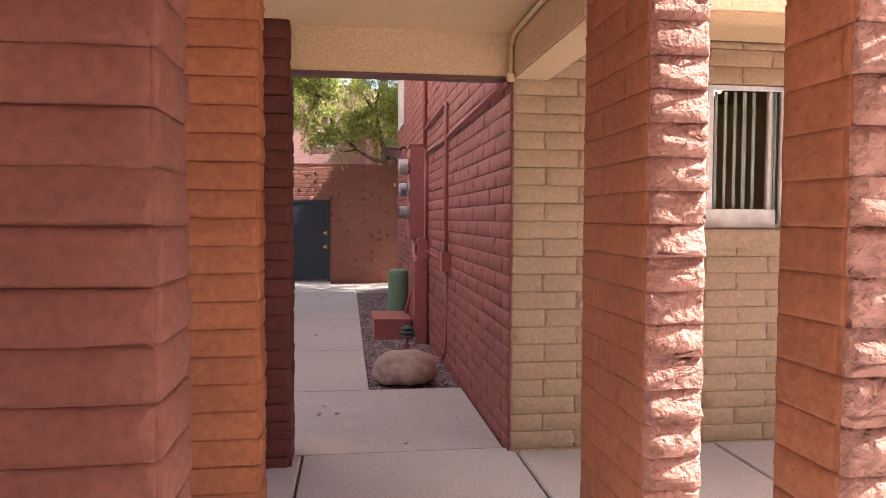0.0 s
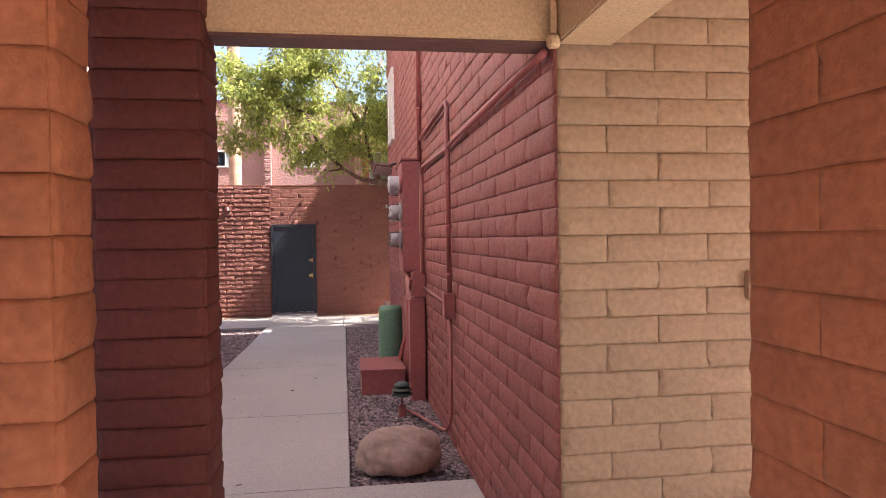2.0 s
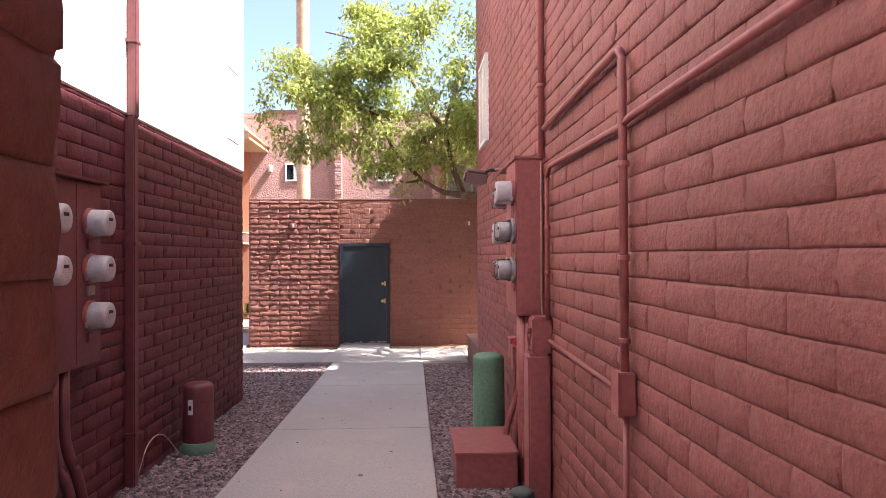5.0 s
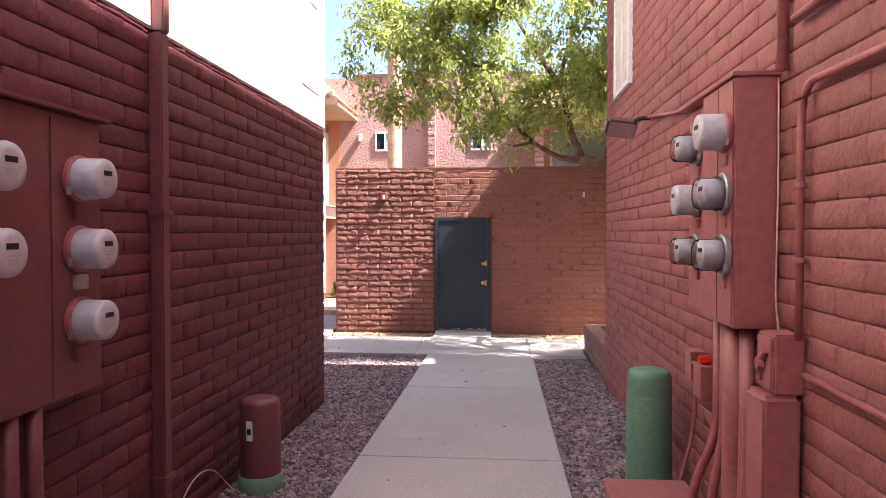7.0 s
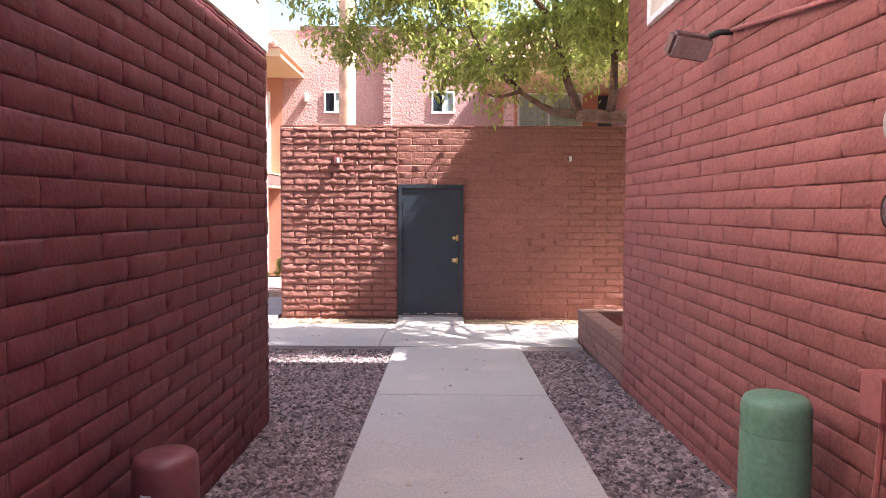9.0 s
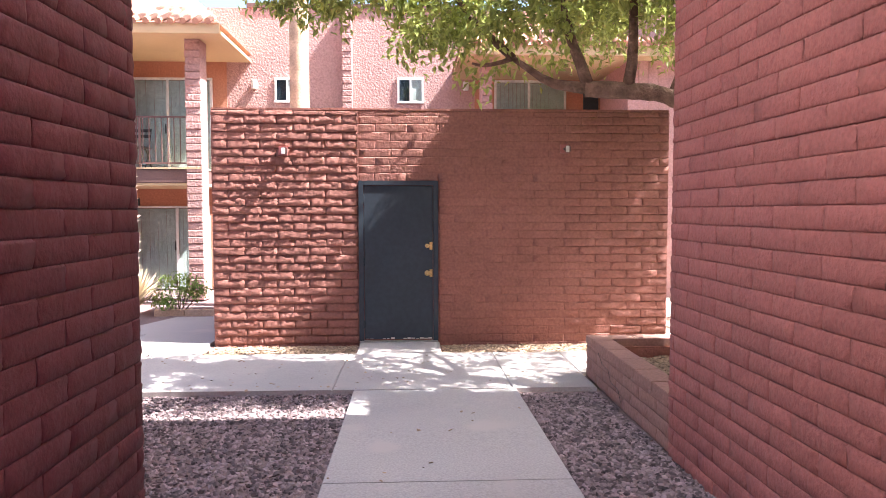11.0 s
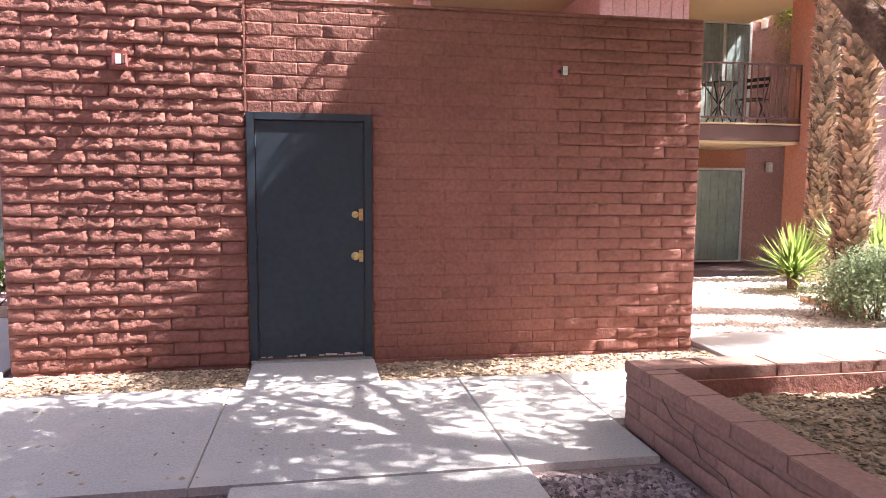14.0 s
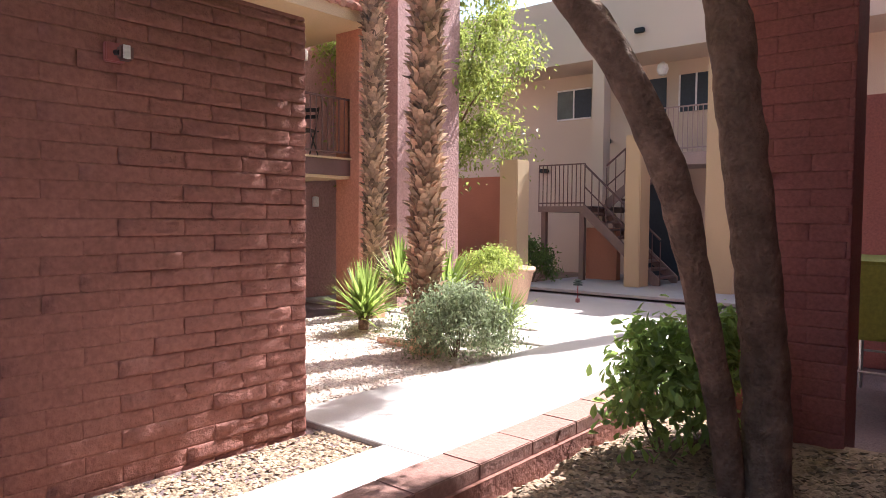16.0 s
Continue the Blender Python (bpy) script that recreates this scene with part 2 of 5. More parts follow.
def box(x0, y0, z0, x1, y1, z1, bevel=0.0, bm=None, seg=2):
    bm = bm or bmesh.new()
    got = bmesh.ops.create_cube(bm, size=1, matrix=Matrix.Translation(((x0 + x1) / 2, (y0 + y1) / 2, (z0 + z1) / 2)) @ Matrix.Diagonal((abs(x1 - x0), abs(y1 - y0), abs(z1 - z0), 1)))
    if bevel:
        edges = list({e for v in got["verts"] for e in v.link_edges})
        bmesh.ops.bevel(bm, geom=edges, offset=bevel, segments=seg, affect="EDGES")
    return bm


def tube(points, radius, bm=None, sides=10, radii=None):
    """A round bar along points, closed at both ends."""
    bm = bm or bmesh.new()
    pts = [Vector(p) for p in points]
    rings = []
    for i, p in enumerate(pts):
        d = (pts[min(i + 1, len(pts) - 1)] - pts[max(i - 1, 0)]).normalized()
        side = d.cross(Vector((0, 0, 1)) if abs(d.z) < 0.9 else Vector((1, 0, 0))).normalized()
        up = side.cross(d).normalized()
        r = radii[i] if radii else radius
        rings.append([bm.verts.new(p + (side * math.cos(a) + up * math.sin(a)) * r) for a in [k * math.tau / sides for k in range(sides)]])
    for a, b in zip(rings, rings[1:]):
        for k in range(sides):
            bm.faces.new((a[k], a[(k + 1) % sides], b[(k + 1) % sides], b[k]))
    bm.faces.new(rings[0][::-1])
    bm.faces.new(rings[-1])
    bmesh.ops.recalc_face_normals(bm, faces=bm.faces)
    return bm


def bent(points, r=0.08, n=5):
    """Round the inner corners of a line of points."""
    pts = [Vector(p) for p in points]
    out = [pts[0]]
    for a, b, c in zip(pts, pts[1:], pts[2:]):
        ra = min(r, (a - b).length / 2, (c - b).length / 2)
        s, e = b + (a - b).normalized() * ra, b + (c - b).normalized() * ra
        for k in range(n + 1):
            u = k / n
            out.append(s * (1 - u) ** 2 + b * 2 * u * (1 - u) + e * u * u)
    out.append(pts[-1])
    return out


def lathe(profile, at, axis="z", sides=24, bm=None):
    """Turn a profile of (radius, height) round an axis through at."""
    bm = bm or bmesh.new()
    rings = []
    for r, h in profile:
        ring = []
        for k in range(sides):
            a = k * math.tau / sides
            c, s = r * math.cos(a), r * math.sin(a)
            v = {"z": (c, s, h), "x": (h, c, s), "y": (c, h, s)}[axis]
            ring.append(bm.verts.new(Vector(at) + Vector(v)))
        rings.append(ring)
    for a, b in zip(rings, rings[1:]):
        for k in range(sides):
            bm.faces.new((a[k], a[(k + 1) % sides], b[(k + 1) % sides], b[k]))
    bm.faces.new(rings[0][::-1])
    bm.faces.new(rings[-1])
    bmesh.ops.recalc_face_normals(bm, faces=bm.faces)
    return bm


def mesh_of(name, verts, faces, material, parent=None, smooth=False):
    me = bpy.data.meshes.new(name)
    me.from_pydata(verts, [], faces)
    me.materials.append(M[material])
    if smooth:
        me.polygons.foreach_set("use_smooth", [True] * len(faces))
    me.update()
    ob = new(name, me)
    ob.parent = parent
    return ob


# ---- block walls ----
COURSE, LENGTH = 0.1035, 0.406
rng = random.Random(5)


FLAT = ((0.0, 0.60), (0.10, 1.0), (0.45, 1.05), (0.90, 0.97), (1.0, 0.52))
SOFT = ((0.0, 0.93), (0.12, 1.0), (0.55, 1.01), (0.86, 0.97), (1.0, 0.87))
SPLIT = ((0.0, 0.76), (0.12, 0.95), (0.32, 1.0), (0.56, 0.86), (0.80, 0.64), (1.0, 0.46))


def block_mesh(w, h, depth, rough, seed, nu=8, shape=FLAT):
    """One slump block, its face in x and z, outwards along -y: eased edges, uneven, sagging over the joint below."""
    r = random.Random(seed)
    verts, faces = [], []
    nv = len(shape)
    eu = min(0.011, w * 0.2)
    end_out = 0.55 if shape is SPLIT else 0.62 if shape is FLAT else 0.90
    bulge = 1 + r.uniform(-0.12, 0.22) * (shape is not SOFT)
    off = Vector((r.uniform(0, 90), r.uniform(0, 90), 0))
    gap = 0.0008 if shape is SPLIT else 0.0002
    us = [0.0, eu] + [eu + (w - 2 * eu) * k / (nu - 3) for k in range(1, nu - 3)] + [w - eu, w]
    for j, (v, o) in enumerate(shape):
        for i in range(nu):
            end, rim = i in (0, nu - 1), j in (0, nv - 1)
            lumps = noise.noise(Vector((us[i] * 14, v * h * 22, 0)) + off) * rough * 1.6
            out = depth * o * (end_out if end else bulge) + (r.uniform(-1, 1) * rough + lumps) * (0.35 if rim or end else 1.0)
            du = 0.0 if end else r.uniform(-1, 1) * min(0.02, w * 0.04)
            dv = 0.0 if rim else r.uniform(-1, 1) * rough * 0.9
            verts.append((gap + us[i] * (w - 2 * gap) / w + du, -max(out, 0.002), gap * 0.75 + v * (h - 1.5 * gap) + dv))
    for j in range(nv - 1):
        for i in range(nu - 1):
            a = j * nu + i
            faces.append((a, a + 1, a + nu + 1, a + nu))
    ring = [i for i in range(nu)] + [j * nu + nu - 1 for j in range(1, nv)] + [(nv - 1) * nu + i for i in range(nu - 2, -1, -1)] + [j * nu for j in range(nv - 2, 0, -1)]
    base = len(verts)
    for k in ring:
        x, y, z = verts[k]
        verts.append((x, 0.006, z))
    for k in range(len(ring)):
        q = (k + 1) % len(ring)
        faces.append((ring[q], ring[k], base + k, base + q))
    return verts, faces


def block_wall(parent, start, along, width, z0, z1, material, near=None, depth=0.012, rough=0.004, holes=(), seed=1, ground=None, first=0.0, length=LENGTH, nu=8, shape=FLAT, coarse=None, course=COURSE):
    """Courses of blocks on the face that runs from start along a unit way; its outside lies to the right of that way.
    coarse: (u, depth, rough), the rougher blocks past about u. near: the stretch (u0, u1, z0, z1) whose whole blocks are parts of their own; the rest is one joined part."""
    r = random.Random(seed)
    way = Vector((along[0], along[1], 0.0))
    m0 = Matrix(((way.x, -way.y, 0), (way.y, way.x, 0), (0, 0, 1))).to_4x4()
    shared = []
    for k in range(10):
        v, f = block_mesh(length, course, depth, rough, seed * 50 + k, nu, shape)
        me = bpy.data.meshes.new("block")
        me.from_pydata(v, [], f)
        me.materials.append(M[material])
        me.polygons.foreach_set("use_smooth", [True] * len(f))
        shared.append(me)
    rugged = []
    for k in range(10 if coarse else 0):
        v, f = block_mesh(length, course, coarse[1], coarse[2], seed * 70 + k, nu, SPLIT)
        me = bpy.data.meshes.new("block")
        me.from_pydata(v, [], f)
        me.materials.append(M[material])
        me.polygons.foreach_set("use_smooth", [True] * len(f))
        rugged.append(me)
    verts, faces, count, row = [], [], 0, 0
    z = z0
    while z < z1 - 0.02:
        h = min(course, z1 - z)
        u = -length * (0.5 if row % 2 else 0.0) - first + r.uniform(-0.01, 0.01)
        while u < width - 0.01:
            a, b = max(u, 0.0), min(u + length, width)
            u += length
            spans = [(a, b)]
            for hu0, hu1, hz0, hz1 in holes:
                if z + h * 0.5 > hz0 and z + h * 0.5 < hz1:
                    nxt = []
                    for p, q in spans:
                        if q <= hu0 or p >= hu1:
                            nxt.append((p, q))
                        else:
                            nxt += [s for s in ((p, min(q, hu0)), (max(p, hu1), q)) if s[1] - s[0] > 0.02]
                    spans = nxt
            for p, q in spans:
                if q - p < 0.02:
                    continue
                at = Vector((start[0], start[1], 0)) + way * p
                at.z = z
                if ground is not None and z + h < ground(at.y) - 0.02:
                    continue
                wild = coarse is not None and p > coarse[0] + r.uniform(-0.5, 0.5)
                tilt = pose(0, 0, 0, 0, r.uniform(-0.35, 0.35), 0)
                m = Matrix.Translation(at) @ m0 @ tilt
                if near and q - p > length - 0.004 and h > course - 0.004 and count < 300 and near[0] <= p <= near[1] and near[2] <= z <= near[3]:
                    ob = bpy.data.objects.new("block", (rugged if wild else shared)[r.randrange(10)])
                    scene.collection.objects.link(ob)
                    ob.parent = parent
                    ob.matrix_parent_inverse = Matrix.Translation(-Vector(parent.location))
                    ob.matrix_basis = m
                    count += 1
                else:
                    v, f = block_mesh(q - p, h, coarse[1] if wild else depth, coarse[2] if wild else rough, r.randrange(10 ** 6), max(4, min(nu, int((q - p) / 0.06) + 2)), SPLIT if wild else shape)
                    off = len(verts)
                    verts += [tuple(m @ Vector(c)) for c in v]
                    faces += [tuple(off + i for i in fc) for fc in f]
        z += h
        row += 1
    rest = under(mesh_of("blockwork", verts, faces, material, None, True), parent)
    tagged(rest, kind="stuff")
    return rest


def gz(y):
    """Height of the ground: it falls gently along the passage."""
    if y < 5:
        return 0.24
    if y < 13:
        return 0.24 + (y - 5) / 8 * (0.05 - 0.24)
    if y < 16.5:
        return 0.05 * (16.5 - y) / 3.5
    return 0.0


def ground_strip(name, x0, x1, y0, y1, top, material, thick=0.06, step=1.0, parent=None, x0b=None, x1b=None):
    """A slab that follows the ground, top metres above it."""
    x0b, x1b = x0 if x0b is None else x0b, x1 if x1b is None else x1b
    n = max(1, int((y1 - y0) / step))
    verts, faces = [], []
    for i in range(n + 1):
        u = i / n
        y = y0 + (y1 - y0) * u
        a, b = x0 + (x0b - x0) * u, x1 + (x1b - x1) * u
        h = gz(y) + top
        e = 0.008
        verts += [(a, y, h - thick), (a, y, h - e), (a + e, y, h), (b - e, y, h), (b, y, h - e), (b, y, h - thick)]
    for i in range(n):
        for k in range(5):
            q = i * 6 + k
            faces.append((q, q + 6, q + 7, q + 1))
    faces += [(0, 1, 2, 3, 4, 5), tuple(n * 6 + k for k in (5, 4, 3, 2, 1, 0))]
    ob = mesh_of(name, verts, faces, material)
    bm = bmesh.new()
    bm.from_mesh(ob.data)
    bmesh.ops.recalc_face_normals(bm, faces=bm.faces)
    bm.to_mesh(ob.data)
    bm.free()
    return ob


# ---- ground ----
def build_ground():
    ys = [-400, -30, 0, 5, 7, 9, 11, 13, 14, 15, 16.5, 20, 40, 400]
    xs = [-400, -30, -8, -2.2, 0.9, 8, 30, 400]
    verts = [(x, y, gz(y) - 0.03) for y in ys for x in xs]
    n = len(xs)
    faces = [(j * n + i, j * n + i + 1, (j + 1) * n + i + 1, (j + 1) * n + i) for j in range(len(ys) - 1) for i in range(n - 1)]
    tagged(mesh_of("ground", verts, faces, "gravel_bed"), "bare gravelly ground", "ground", kind="structure")


def slab(x0, x1, y0, y1, label, **kw):
    return tagged(ground_strip("pavement", x0, x1, y0, y1, kw.pop("top", 0.015), "concrete", **kw), label, "pavement", kind="structure")


def build_paving():
    t = "pale concrete path slab with a grey stain"
    cuts = [5.93, 7.9, 10.6, 13.2, 15.47]
    for a, b in zip(cuts, cuts[1:]):
        slab(-1.40, 0.13, a, b - 0.012, t)
    slab(-1.40, 0.89, 4.36, 5.918, "wide concrete slab at the mouth of the passage")
    for a, b in ((-4.0, -1.8), (-1.79, -0.3), (-0.29, 0.95), (0.96, 2.2), (2.21, 4.0), (4.01, 8.0)):
        slab(a, b - 0.005, -6.0, 4.35, "covered walkway concrete slab")
    for a, b in ((-14, -8), (-8, -5.6), (-5.6, -3.9), (-3.9, -1.6), (-1.6, 0.1), (0.1, 0.905)):
        slab(a, b - 0.005, 15.49, 17.2, "concrete cross walk slab dappled by tree shade")
    slab(-1.51, -0.5, 17.2, 17.86, "concrete step slab before the shed door", top=0.02)
    slab(0.9, 2.6, 16.12, 17.2, "concrete cross walk slab")
    slab(2.6, 40, 16.12, 18.35, "sunlit concrete walk")
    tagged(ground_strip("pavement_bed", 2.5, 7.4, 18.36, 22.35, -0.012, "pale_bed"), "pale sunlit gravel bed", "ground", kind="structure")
    slab(-5.6, -3.42, 17.2, 20.2, "concrete walk beside the shed", x0b=-4.6)
    slab(6.5, 40, 18.36, 19.0, "sunlit concrete court", top=0.016)
    slab(7.4, 40, 19.0, 26.0, "sunlit concrete court")


build_ground()
build_paving()


# ---- large structure ----
def wall_box(name, x0, y0, z0, x1, y1, z1, material, label, category="wall"):
    ob = empty(name, ((x0 + x1) / 2, (y0 + y1) / 2, z0), label, category, kind="structure")
    piece("wall_core", box(x0, y0, z0, x1, y1, z1), material, ob)
    return ob


ROOF = 7.2
# right building: side wall with a high window, far end, tan front with a window
wall_r = wall_box("wall_east", 0.912, 4.285, 0, 1.15, 13.69, ROOF, "red", "red painted slump block side wall of a two storey building")
wall_r_end = wall_box("wall_east_end", 1.15, 13.45, 0, 3.6, 13.69, ROOF, "red", "red painted block end wall")
wall_front = wall_box("wall_front", 2.75, 4.285, 0, 7.0, 4.5, 2.72, "tan", "tan painted block wall with a window under a walkway roof")
for wx0, wz0, wx1, wz1 in ((1.15, 0, 1.69, 2.72), (1.69, 0, 2.75, 1.55), (1.69, 2.47, 2.75, 2.72)):
    piece("wall_core", box(wx0, 4.285, wz0, wx1, 4.5, wz1), "tan", wall_front)
wall_front_up = wall_box("wall_front_upper", 1.15, 4.27, 2.72, 7.0, 4.5, ROOF, "tan_stucco", "tan stucco upper wall")
roof_r = tagged(part("roof_east", box(1.15, 4.5, 7.0, 7.0, 13.45, 7.15), "concrete"), "flat roof of the red building", "roof", kind="structure")
wall_r_back = wall_box("wall_east_back", 6.8, 4.5, 0, 7.0, 13.45, 7.0, "red", "red outer wall")
# wing at the end of the right building
wing = wall_box("wall_wing", 3.87, 14.67, 0, 4.2, 15.30, 4.75, "red", "shaded red block wing wall beside the planter")
# unseen slab sized for the path's shadow edge, lengthened east to block sun
wing_roof = tagged(part("roof_wing_shade", box(3.87, 12.0, 7.2, 14.0, 14.34, 7.35), "tan_stucco"), "unseen flat roof, stretched east to shade path and planter", "roof", kind="structure")
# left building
wall_l = wall_box("wall_west", -2.4, 4.6, 0, -2.162, 12.45, ROOF, "plum_shaded", "red painted slump block wall, shade in its colour below, sunlit above")
wall_l_end = wall_box("wall_west_end", -7.0, 12.2, 0, -2.4, 12.45, ROOF, "red", "red painted block end wall")
wall_l_front = wall_box("wall_west_front", -7.0, 4.6, 0, -2.4, 4.85, ROOF, "red", "red painted block front wall")
roof_l = tagged(part("roof_west", box(-7.0, 4.85, 7.0, -2.4, 12.2, 7.15), "concrete"), "flat roof of the opposite red building", "roof", kind="structure")
# shed
shed = wall_box("wall_shed", -3.36, 17.90, 0, 2.47, 21.2, 2.96, "shed", "red brown rough block shed, half in tree shade")

# ---- covered walkway ----
def pillar(x0, y0, x1, y1, z1, material, label, faces="wse", rough=0.004, near=None, seed=3, z0=0.22, course=COURSE):
    ob = wall_box("pillar", x0 + 0.012, y0 + 0.012, 0, x1 - 0.012, y1 - 0.012, z1, material, label, "pillar")
    runs = {"s": ((x0 + 0.012, y0 + 0.012), (1, 0), x1 - x0 - 0.024), "w": ((x0 + 0.012, y1 - 0.012), (0, -1), y1 - y0 - 0.024), "e": ((x1 - 0.012, y0 + 0.012), (0, 1), y1 - y0 - 0.024), "n": ((x1 - 0.012, y1 - 0.012), (-1, 0), x1 - x0 - 0.024)}
    for k in faces:
        st, al, w = runs[k]
        block_wall(ob, st, al, w, z0, z1, "split_sunlit" if k == "s" and x0 > 0 else material, near=(0, 9, 0, 2.8), rough=rough if k == "s" else min(rough, 0.003), depth=0.030 if k == "s" and x0 > 0 else 0.012 if x1 < 0 else 0.006, seed=seed + ord(k), length=3.0 if x1 < 0 else LENGTH, nu=12, course=course, shape=SPLIT if k == "s" and x0 > 0 else FLAT)
    return ob


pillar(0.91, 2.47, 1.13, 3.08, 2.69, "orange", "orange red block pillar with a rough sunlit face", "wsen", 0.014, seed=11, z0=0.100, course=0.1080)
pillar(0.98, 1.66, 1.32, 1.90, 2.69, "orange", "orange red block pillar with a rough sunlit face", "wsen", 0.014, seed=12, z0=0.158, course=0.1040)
pillar(-0.73, 3.01, -0.36, 3.20, 2.69, "orange", "orange red block pillar under the walkway roof", "sewn", 0.005, seed=13, z0=0.163, course=0.1045)
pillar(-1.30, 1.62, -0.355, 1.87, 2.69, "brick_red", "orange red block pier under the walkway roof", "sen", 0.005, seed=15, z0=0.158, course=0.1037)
pillar(-0.71, 4.17, -0.345, 4.45, ROOF - 3.0, "maroon_shaded", "red block pillar at the passage mouth, shade in its paint colour", "sewn", 0.005, seed=16, z0=0.211, course=0.0989)

tagged(part("ceiling", box(-1.6, 2.35, 2.69, 0.9, 4.27, 2.85), "tan_stucco"), "tan stucco ceiling of the walkway, carried on unseen for shade", "ceiling", kind="structure")
# added out of view: stops a sun patch on the left orange pillar
tagged(part("ceiling_sun_block", box(0.902, 2.48, 2.69, 1.25, 3.045, 2.85), "tan_stucco"), "unseen ceiling piece added to block sun from the left pillar", "ceiling", kind="structure")
tagged(part("ceiling_porch", box(0.9, 3.1, 2.70, 7.0, 4.265, 2.86), "tan_stucco"), "tan stucco ceiling before the window", "ceiling", kind="structure")
# unseen slab added to keep sun off the left pillars
tagged(part("ceiling_near_shade", box(-1.6, -3.0, 2.70, 1.3, 2.345, 2.86), "tan_stucco"), "tan stucco ceiling of the walkway, carried on unseen for shade", "ceiling", kind="structure")
tagged(part("beam", box(-0.40, 4.27, 2.447, 0.905, 4.415, 2.95, 0.006), "tan_stucco"), "tan stucco header over the passage", "beam", kind="structure")
# thin brown box added to darken the beam's shaded underside
tagged(part("trim", box(-0.345, 4.274, 2.432, 0.90, 4.412, 2.446, 0.003), "brown_metal"), "added dark brown strip that shades the header's underside", "trim", kind="structure")
tagged(part("beam", box(0.905, 3.05, 2.43, 1.12, 4.262, 2.70, 0.008), "tan_stucco"), "tan stucco beam from pillar to wall", "beam", kind="structure")
tagged(part("beam", box(1.14, 2.95, 2.45, 7.0, 3.10, 2.80, 0.008), "tan_stucco"), "tan stucco edge beam of the porch", "beam", kind="structure")

# ---- passage, right wall ----
def clamp(at, r, parent):
    piece("pipe_strap", lathe([(r + 0.004, -0.012), (r + 0.007, -0.008), (r + 0.007, 0.008), (r + 0.004, 0.012)], at, "z", 12), "metal_red", parent)


def conduit(name, lines, label, straps=()):
    ob = empty(name, lines[0][0][-1], label, "conduit")
    for pts, r in lines:
        piece("pipe", tube(bent(pts, 0.09), r, sides=10), "metal_red", ob, smooth=True)
    for s, r in straps:
        clamp(s, r, ob)
    return ob


WX = 0.868
conduit("wall_conduit", [([(WX, 4.30, 2.41), (WX, 6.6, 2.385), (WX, 6.72, 2.37), (WX, 8.30, 2.40), (WX, 8.36, 2.30), (WX, 8.36, 1.38)], 0.016)], "red painted metal conduit running along the block wall", [((WX, 8.36, 2.0), 0.016), ((WX, 8.36, 1.7), 0.016)])
conduit("wall_conduit", [([(WX - 0.005, 8.42, 2.68), (WX - 0.005, 6.69, 2.71), (WX - 0.005, 6.68, 1.32)], 0.019), ([(WX, 6.68, 1.14), (WX, 6.70, 0.40), (WX - 0.02, 6.80, 0.28), (0.70, 7.60, 0.22), (0.62, 7.80, 0.22)], 0.013)], "red painted conduit dropping to the path light", [((WX - 0.005, 6.68, 2.2), 0.019), ((WX - 0.005, 6.68, 1.8), 0.019), ((WX - 0.005, 6.68, 1.45), 0.019)])
conduit("wall_conduit", [([(WX, 6.72, 1.22), (WX, 8.30, 1.25)], 0.013)], "thin red conduit between two boxes")
conduit("wall_conduit", [([(WX, 8.55, 2.50), (WX, 8.55, 7.0)], 0.024)], "red painted riser pipe up the block wall", [((WX, 8.55, z), 0.024) for z in (3.0, 4.2, 5.4)])
conduit("wall_conduit", [([(WX + 0.01, 9.75, 2.56), (WX + 0.01, 11.28, 2.76)], 0.013)], "red painted conduit to the floodlight")


def junction_box():
    ob = empty("junction_box", (0.85, 6.68, 1.13), "small red painted electrical box on the block wall", "junction box")
    piece("body", box(0.825, 6.63, 1.14, 0.897, 6.73, 1.32, 0.006), "metal_red", ob)
    piece("cover", box(0.818, 6.625, 1.135, 0.826, 6.735, 1.325, 0.003), "metal_red", ob)
    for z in (1.15, 1.31):
        piece("screw", lathe([(0.005, -0.003), (0.006, 0.0), (0.004, 0.002)], (0.818, 6.68, z), "x", 8), "grey_metal", ob)
    return ob


junction_box()


